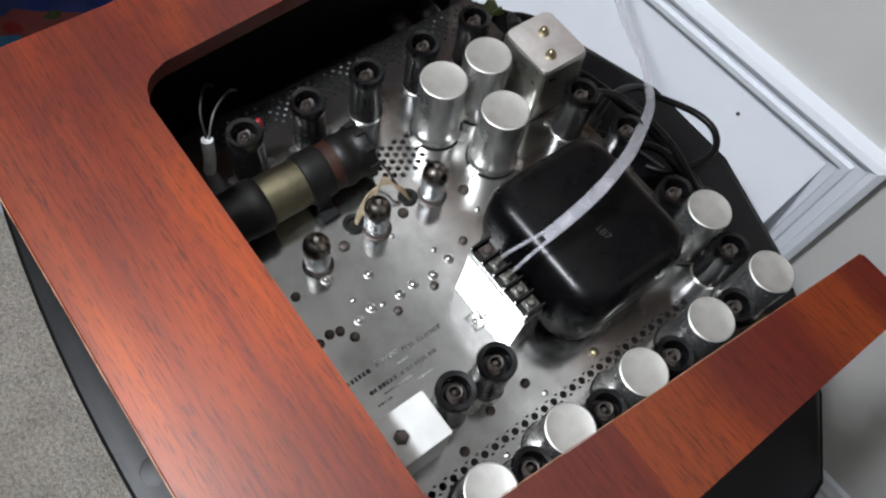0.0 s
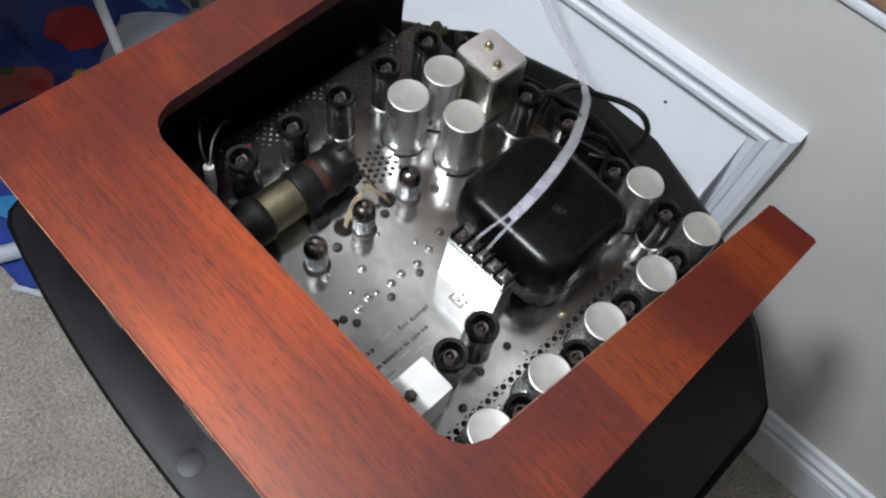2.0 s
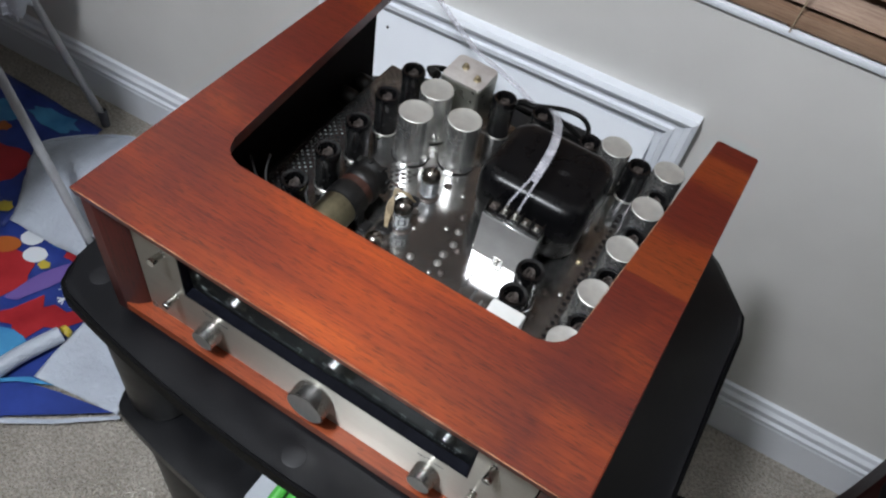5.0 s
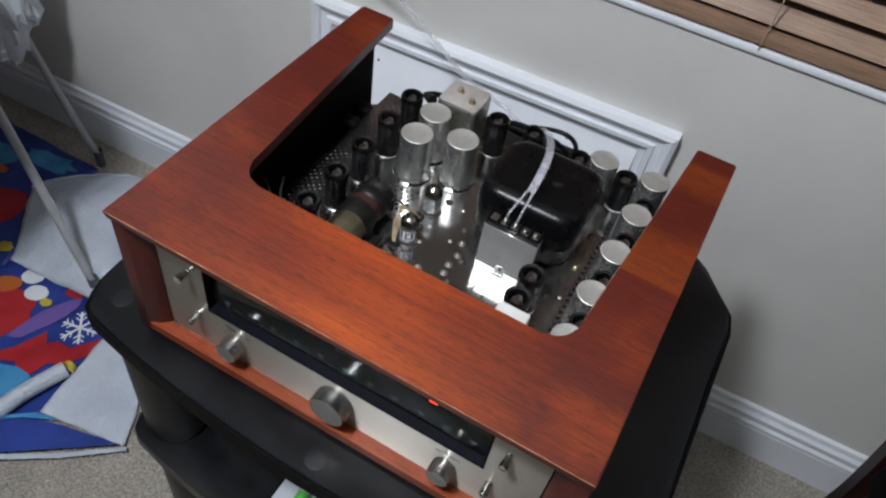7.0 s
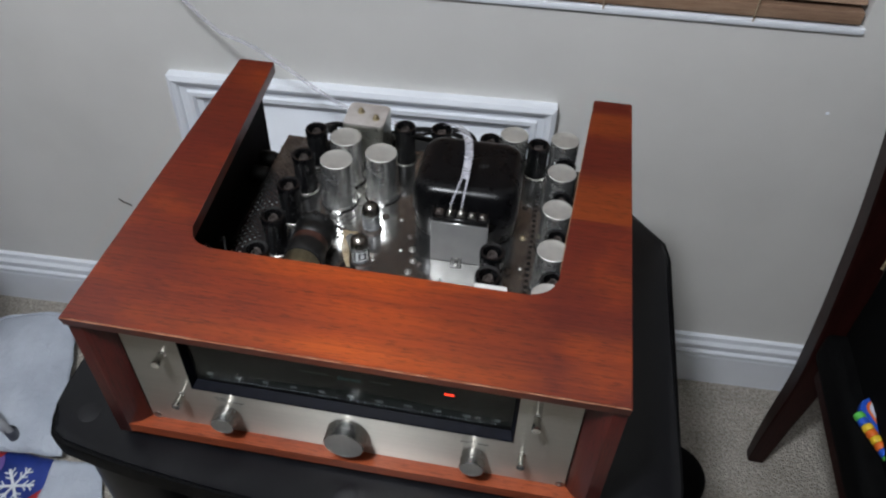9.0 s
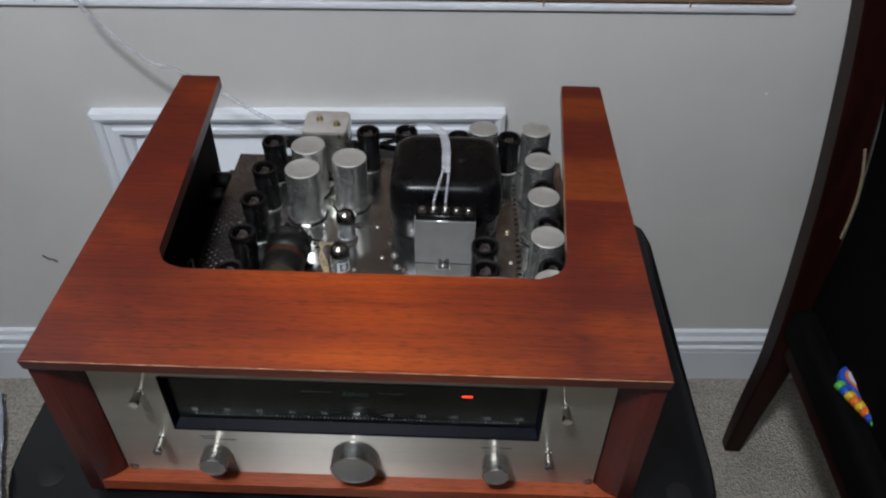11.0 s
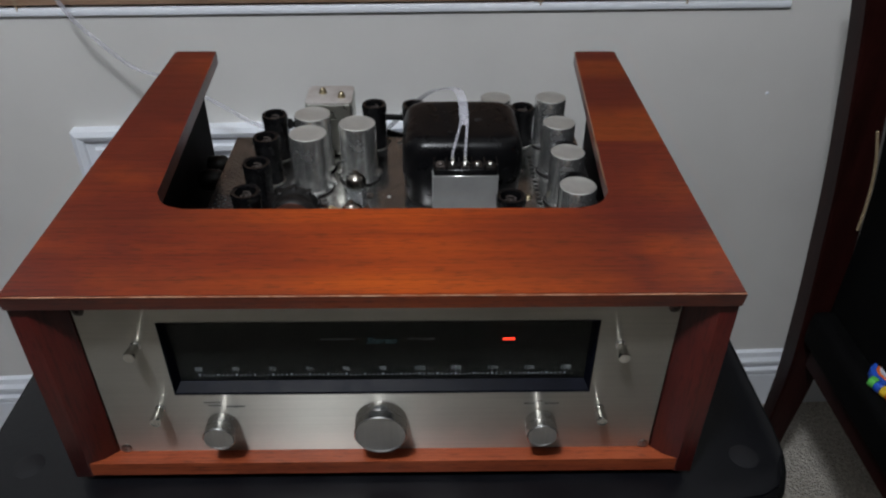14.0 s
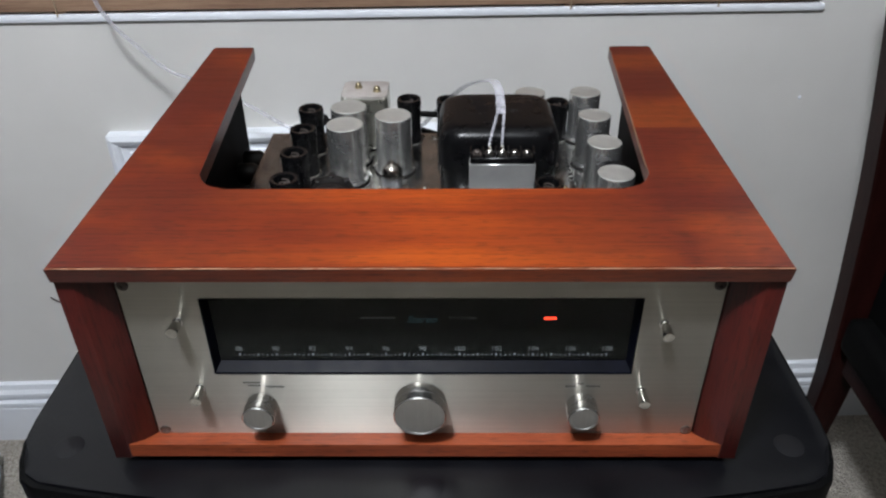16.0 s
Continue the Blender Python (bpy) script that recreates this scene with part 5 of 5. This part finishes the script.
def build_toy():
    base = (0.712, 0.362, 0.440)
    root = thing("toy_book", base, "blue plastic toy book with coloured rings, on the chair seat", "toy")
    m = Matrix.Translation(base) @ Matrix.Rotation(radians(22), 4, "Z") @ Matrix.Scale(0.62, 4)

    def add(name, bm, material, label=""):
        bmesh.ops.transform(bm, matrix=m, verts=bm.verts)
        return part(name, bm, material, root, label)

    add("cover", prism(bmesh.new(), rounded([(-0.055, -0.10), (0.13, -0.10), (0.13, 0.105), (-0.055, 0.105)], 0.03, 6), 0.0, 0.022, 0.004), toy_blue)
    add("page", prism(bmesh.new(), rounded([(-0.040, -0.085), (0.12, -0.085), (0.12, 0.090), (-0.040, 0.090)], 0.024, 6), 0.0222, 0.028, 0.001), toy_page, "pale printed page")
    add("page_edge", prism(bmesh.new(), rounded([(-0.045, -0.090), (0.125, -0.090), (0.125, 0.095), (-0.045, 0.095)], 0.026, 6), 0.0221, 0.0245), toy_orange, "orange page border")
    for i, c in enumerate((toy_green, toy_blue, toy_yellow, toy_orange, toy_yellow, toy_orange, toy_blue, toy_green)):
        y = 0.066 - 0.0165 * i
        add("ring", lathe(bmesh.new(), [(0.006, -0.008), (0.0125, -0.0075), (0.0140, 0.0), (0.0125, 0.0075), (0.006, 0.008)], 16, Matrix.Translation((-0.066, y, 0.014)) @ Matrix.Rotation(radians(90), 4, "X")), c)
    rng = random.Random(3)
    bm = bmesh.new()
    for k in range(9):
        y = 0.070 - 0.016 * k
        x = -0.028
        while x < 0.08:
            n = rng.uniform(0.006, 0.016)
            box(bm, (x, y, 0.0281), (x + n, y + 0.003, 0.0284))
            x += n + 0.005
    add("print", bm, purple_print, "dark printed bars")


build_toy()


def crumple(x, y, lift, seed):
    q = Vector((x * 5 + seed, y * 5, seed))
    return abs(noise.noise(q)) * lift + abs(noise.noise(q * 2.7)) * lift * 0.4 + abs(noise.noise(q * 6.1)) * lift * 0.12


def sheet(name, corners, nx, ny, lift, seed, material, label, category, round_up=0.0, bow=(0.0, 0.0)):
    """A crumpled sheet lying on the carpet, between four corners."""
    bm = bmesh.new()
    a, b, c, d = [Vector(p) for p in corners]
    grid = []
    for j in range(ny + 1):
        row = []
        for i in range(nx + 1):
            u, v = i / nx, j / ny
            p = (a * (1 - u) + b * u) * (1 - v) + (d * (1 - u) + c * u) * v
            p += Vector((*bow, 0)) * (4 * u * (1 - u) * v)
            h = crumple(p.x, p.y, lift, seed) + round_up * 16 * u * (1 - u) * v * (1 - v)
            w = 0.004 * noise.noise(Vector((u * 6, v * 6, seed)))
            row.append(bm.verts.new((p.x + w, p.y + w * 0.7, p.z + 0.002 + h)))
        grid.append(row)
    for j in range(ny):
        for i in range(nx):
            bm.faces.new((grid[j][i], grid[j][i + 1], grid[j + 1][i + 1], grid[j + 1][i]))
    ob = new(name, mesh_of(name, bm, material, 1.2))
    mod = ob.modifiers.new("thickness", "SOLIDIFY")
    mod.thickness = 0.0012
    ORIGIN[ob] = Vector((0, 0, 0))
    return tagged(ob, label, category)


def blob(cx, cy, rx, ry, turn=0, n=18, wob=0.12, seed=0):
    rng = random.Random(seed)
    out = []
    t = radians(turn)
    for k in range(n):
        a = 2 * math.pi * k / n
        f = 1 + rng.uniform(-wob, wob)
        x, y = rx * f * math.cos(a), ry * f * math.sin(a)
        out.append((cx + x * math.cos(t) - y * math.sin(t), cy + x * math.sin(t) + y * math.cos(t)))
    return out


def build_gift_bags():
    def patch(owner, lift, seed, name, pts, material, z, label=""):
        bm = bmesh.new()
        mid = Vector((sum(p[0] for p in pts) / len(pts), sum(p[1] for p in pts) / len(pts)))
        rings = []
        for k in range(1, 7):
            f = k / 6
            rings.append([bm.verts.new((mid.x + (x - mid.x) * f, mid.y + (y - mid.y) * f, 0)) for x, y in pts])
        centre = bm.verts.new((mid.x, mid.y, 0))
        n = len(pts)
        for i in range(n):
            bm.faces.new((centre, rings[0][i], rings[0][(i + 1) % n]))
            for a, b in zip(rings, rings[1:]):
                bm.faces.new((a[i], b[i], b[(i + 1) % n], a[(i + 1) % n]))
        for v in bm.verts:
            v.co.z = z + 0.0050 + crumple(v.co.x, v.co.y, lift, seed)
        part(name, bm, material, owner, label, smooth=1.2)

    front = sheet("gift_bag", [(-1.50, -0.12, 0), (-0.685, -0.058, 0), (-0.715, 0.30, 0), (-1.42, 0.33, 0)], 56, 30, 0.010, 3.1, blue_print, "large blue printed bag with bright shapes, flat on the carpet", "gift bag")
    P = lambda *a: patch(front, 0.010, 3.1, *a)
    P("red_shape", blob(-0.985, 0.155, 0.105, 0.075, 30, 18, 0.08, 1), red_print, 0.0, "large rounded red shape")
    P("red_shape", [(-0.90, 0.07), (-0.86, 0.13), (-0.835, 0.19), (-0.815, 0.165), (-0.80, 0.185), (-0.74, 0.185), (-0.725, 0.235), (-0.715, 0.20), (-0.745, 0.15), (-0.775, 0.135), (-0.785, 0.09), (-0.80, 0.075), (-0.83, 0.105)], red_print, 0.0004, "branching red shape")
    P("purple_shape", blob(-0.862, 0.215, 0.082, 0.020, 72, 16, 0.1, 3), purple_print, 0.0008, "soft purple streak")
    P("teal_shape", blob(-0.900, 0.310, 0.040, 0.022, 20, 16, 0.2, 4), teal_print, 0.0008)
    P("teal_shape", blob(-0.830, 0.045, 0.075, 0.040, 25, 16, 0.2, 5), teal_print, 0.0008)
    P("teal_shape", blob(-1.15, 0.05, 0.10, 0.05, 25, 16, 0.2, 15), teal_print, 0.0008)
    P("red_shape", blob(-1.16, 0.155, 0.125, 0.060, 55, 20, 0.15, 31), rose_print, 0.0004, "faded rose shape")
    for k, (bx, by, br) in enumerate(((-1.135, 0.085, 0.026), (-1.115, 0.215, 0.024), (-1.20, 0.100, 0.022))):
        P("red_shape", blob(bx, by, br, br * 0.7, 50, 14, 0.2, 40 + k), red_print, 0.0010)
    P("green_shape", blob(-1.195, 0.180, 0.024, 0.014, 60, 12, 0.2, 44), leaf_green, 0.0012)
    P("red_shape", blob(-0.860, 0.293, 0.026, 0.014, 20, 12, 0.2, 16), red_print, 0.0012)
    P("orange_shape", blob(-1.000, 0.232, 0.032, 0.022, 30, 16, 0.04, 6), orange_print, 0.0012, "orange oval")
    P("yellow_shape", blob(-0.893, 0.240, 0.014, 0.012, 10, 12, 0.2, 7), yellow_print, 0.0016)
    for cx, cy in ((-0.968, 0.276), (-0.928, 0.247)):
        P("white_shape", blob(cx, cy, 0.026, 0.021, 20, 16, 0.03, 8), flake_white, 0.0016, "white oval")
    cx, cy = -0.785, 0.232
    for k in range(6):
        a = radians(60 * k + 10)
        c, s = math.cos(a), math.sin(a)
        P("snowflake_arm", [(cx + x * c - y * s, cy + x * s + y * c) for x, y in ((0, -0.0028), (0.042, -0.0028), (0.042, 0.0028), (0, 0.0028))], flake_white, 0.0020)
        for out in (0.018, 0.030):
            for side in (-1, 1):
                b = a + side * 0.85
                c2, s2 = math.cos(b), math.sin(b)
                ox, oy = cx + out * c, cy + out * s
                P("snowflake_arm", [(ox + x * c2 - y * s2, oy + x * s2 + y * c2) for x, y in ((0, -0.0016), (0.014, -0.0016), (0.014, 0.0016), (0, 0.0016))], flake_white, 0.0020)
    back = sheet("gift_bag", [(-1.85, 0.25, 0), (-1.04, 0.26, 0), (-1.105, 0.60, 0), (-1.85, 0.60, 0)], 50, 24, 0.012, 9.1, blue_print, "dark blue printed bag with red and teal shapes by the wall", "gift bag")
    Q = lambda *a: patch(back, 0.012, 9.1, *a)
    Q("red_shape", blob(-1.21, 0.37, 0.085, 0.065, 30, 18, 0.15, 21), red_print, 0.0, "large rounded red shape")
    Q("teal_shape", blob(-1.215, 0.555, 0.07, 0.028, 5, 18, 0.2, 22), teal_print, 0.0004)
    Q("teal_shape", blob(-1.34, 0.50, 0.05, 0.04, 5, 18, 0.25, 23), teal_print, 0.0004)
    Q("yellow_shape", blob(-1.085, 0.300, 0.020, 0.016, 5, 14, 0.2, 24), yellow_print, 0.0008)
    Q("yellow_shape", blob(-1.29, 0.465, 0.022, 0.014, 5, 14, 0.2, 25), orange_print, 0.0008)
    Q("red_shape", blob(-1.50, 0.40, 0.12, 0.09, 30, 18, 0.2, 26), red_print, 0.0)
    low = sheet("folded_flap", [(-0.700, 0.050, 0.006), (-0.516, 0.080, 0.006), (-0.635, 0.305, 0.010), (-0.732, 0.295, 0.016)], 22, 26, 0.010, 7.7, film_white, "folded white underside of the printed bag", "plastic sheet")
    patch(low, 0.004, 7.7, "blue_edge", [(-0.765, -0.020), (-0.700, 0.032), (-0.640, 0.050), (-0.524, 0.078), (-0.600, 0.020), (-0.706, -0.058)], blue_print, 0.012, "glossy dark blue hem")
    patch(low, 0.004, 7.7, "white_edge", [(-0.715, -0.066), (-0.600, 0.010), (-0.512, 0.081), (-0.505, 0.076), (-0.596, 0.001), (-0.706, -0.074)], film_white, 0.010, "white hem")
    patch(low, 0.004, 7.7, "teal_edge", [(-0.768, -0.010), (-0.700, 0.044), (-0.650, 0.056), (-0.700, 0.034), (-0.764, -0.018)], teal_print, 0.014)
    bm = bmesh.new()
    wire(bm, [(-0.80, -0.09, 0.022), (-0.765, -0.02, 0.026), (-0.747, 0.06, 0.030), (-0.722, 0.138, 0.030)], 0.017, 12, 5)
    part("rolled_edge", bm, film_white, low, "rolled white edge")
    part("end_tab", lathe(bmesh.new(), [(0, 0.012), (0.011, 0.010), (0.014, 0.0)], 12, Matrix.Translation((-0.720, 0.144, 0.030)) @ Matrix.Rotation(radians(-90), 4, "X")), yellow_print, low, "dull yellow end")
    high = sheet("folded_flap", [(-1.03, 0.275, 0.012), (-0.715, 0.300, 0.020), (-0.868, 0.632, 0.02), (-1.165, 0.455, 0.012)], 34, 28, 0.026, 5.2, film_white, "crumpled white plastic sheet folded over the printed bag", "plastic sheet", 0.035, (-0.025, 0.055))
    bm = bmesh.new()
    a, c = Vector((-1.165, 0.455, 0.016)), Vector((-0.868, 0.632, 0.022))
    edge = []
    for k in range(25):
        u = k / 24
        p = a * (1 - u) + c * u + Vector((-0.025, 0.055, 0)) * (4 * u * (1 - u))
        p.z += crumple(p.x, p.y, 0.026, 5.2)
        edge.append(p)
    sweep(bm, edge, ring(0.0045, 8), taper=lambda u: 0.6 + 0.4 * math.sin(u * 9) ** 2)
    part("rolled_edge", bm, film_white, high, "rolled upper edge")


build_gift_bags()


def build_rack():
    root = thing("folding_table", (-1.3, 0.45, 0), "thin grey metal legs by the wall, under an unseen added top", "folding table")
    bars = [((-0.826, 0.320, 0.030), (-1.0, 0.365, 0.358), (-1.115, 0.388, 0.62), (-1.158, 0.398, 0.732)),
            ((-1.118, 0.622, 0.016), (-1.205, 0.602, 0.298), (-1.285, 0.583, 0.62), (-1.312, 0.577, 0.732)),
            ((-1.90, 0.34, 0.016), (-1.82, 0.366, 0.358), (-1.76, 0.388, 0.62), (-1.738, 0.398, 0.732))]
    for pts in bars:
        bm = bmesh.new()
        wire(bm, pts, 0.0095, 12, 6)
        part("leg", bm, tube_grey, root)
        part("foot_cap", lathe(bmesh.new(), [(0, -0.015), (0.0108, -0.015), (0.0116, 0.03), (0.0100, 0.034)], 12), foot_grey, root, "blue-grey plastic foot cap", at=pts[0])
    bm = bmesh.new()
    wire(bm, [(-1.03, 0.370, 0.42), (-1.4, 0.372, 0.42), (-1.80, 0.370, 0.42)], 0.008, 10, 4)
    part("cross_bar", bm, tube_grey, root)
    # top out of view, outlined so its shadow falls on bags and carpet
    part("unseen_top", prism(bmesh.new(), [(-1.95, -0.50), (-0.785, -0.50), (-0.785, 0.26), (-0.85, 0.335), (-1.12, 0.395), (-1.19, 0.45), (-1.24, 0.66), (-1.95, 0.66)], 0.733, 0.755, 0.005), tube_grey, root)
    # crumpled pale bag hanging from the table edge
    bm = bmesh.new()
    for v in bmesh.ops.create_icosphere(bm, subdivisions=4, radius=1.0)["verts"]:
        q = v.co * 2.1
        k = 1 + 0.35 * noise.noise(q) + 0.22 * abs(noise.noise(q * 3.1)) + 0.1 * noise.noise(q * 7)
        v.co = Vector((-1.165 + v.co.x * 0.075 * k, 0.535 + v.co.y * 0.06 * k, 0.555 + v.co.z * 0.178 * k))
    solo("plastic_bag", bm, bag_clear, "crumpled pale plastic bag hanging from the folding table", "plastic bag", smooth=0.35)


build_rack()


def build_marker_pack():
    base = (-0.017, 0.018, 0.465)
    root = thing("marker_pack", base, "clear plastic pack of green capped pens on the shelf", "pen pack")
    part("tray", box(bmesh.new(), (-0.087, -0.017, 0.4655), (0.053, 0.088, 0.480), 0.006, 2), bag_clear, root, "clear plastic tray")
    for i in range(6):
        x = -0.052 + 0.018 * i
        m = Matrix.Translation((x, -0.002, 0.489)) @ Matrix.Rotation(radians(-90), 4, "X")
        p = part("pen", lathe(bmesh.new(), [(0, 0.03), (0.0065, 0.03), (0.0065, 0.085), (0, 0.085)], 12, m), flake_white, root)
        part("cap", lathe(bmesh.new(), [(0, -0.008), (0.006, -0.008), (0.0078, -0.004), (0.0078, 0.03), (0, 0.03)], 12, m), toy_green, p, "green cap")


build_marker_pack()


def build_case():
    root = thing("storage_case", (0.468, 0.455, 0), "small rounded black case on the carpet beside the stand", "case")
    part("body", lathe(bmesh.new(), [(0, 0.0), (0.060, 0.0), (0.066, 0.006), (0.066, 0.070), (0.0, 0.070)], 32), leather, root, at=(0.468, 0.455, 0))
    part("lid", lathe(bmesh.new(), [(0.0665, 0.0705), (0.0675, 0.074), (0.066, 0.090), (0.060, 0.100), (0.048, 0.106), (0.0, 0.108)], 32), leather, root, at=(0.468, 0.455, 0))


build_case()


def build_leaf():
    bm = bmesh.new()
    outline = [(0.0, 0.0), (0.006, 0.005), (0.008, 0.012), (0.013, 0.014), (0.009, 0.018), (0.006, 0.024), (0.0, 0.028), (-0.006, 0.023), (-0.011, 0.018), (-0.008, 0.012), (-0.007, 0.005)]
    rim = [bm.verts.new((x, y, 0.006 + 0.005 * math.sin(i * 2.1))) for i, (x, y) in enumerate(outline)]
    mid = bm.verts.new((0, 0.013, 0.002))
    for i in range(len(rim)):
        bm.faces.new((mid, rim[i], rim[(i + 1) % len(rim)]))
    ob = solo("dry_leaf", bm, leaf_green, "small curled green leaf on the stand behind the cabinet", "leaf", smooth=1.2, m=pose(-0.203, 0.452, STAND, 0, 0, 40))
    ob.modifiers.new("thickness", "SOLIDIFY").thickness = 0.0006


build_leaf()


def build_marks():
    bm = lathe(bmesh.new(), [(0.0, 0.002), (0.002, 0.0015), (0.0032, 0.0)], 8, WALL @ Matrix.Translation((0.583, 0, 0.715)) @ Matrix.Rotation(radians(90), 4, "X"))
    solo("wall_patch", bm, white_paint, "small white filler spot on the wall", "wall mark", "structure")
    bm = bmesh.new()
    wire(bm, [(-0.712, -0.0005, 0.352), (-0.702, -0.0008, 0.343), (-0.694, -0.0005, 0.341), (-0.688, -0.0005, 0.335)], 0.0016, 6, 4)
    solo("wall_scuff", bm, dark_rivet, "short dark scuff on the wall", "wall mark", "structure", m=WALL)


build_marks()
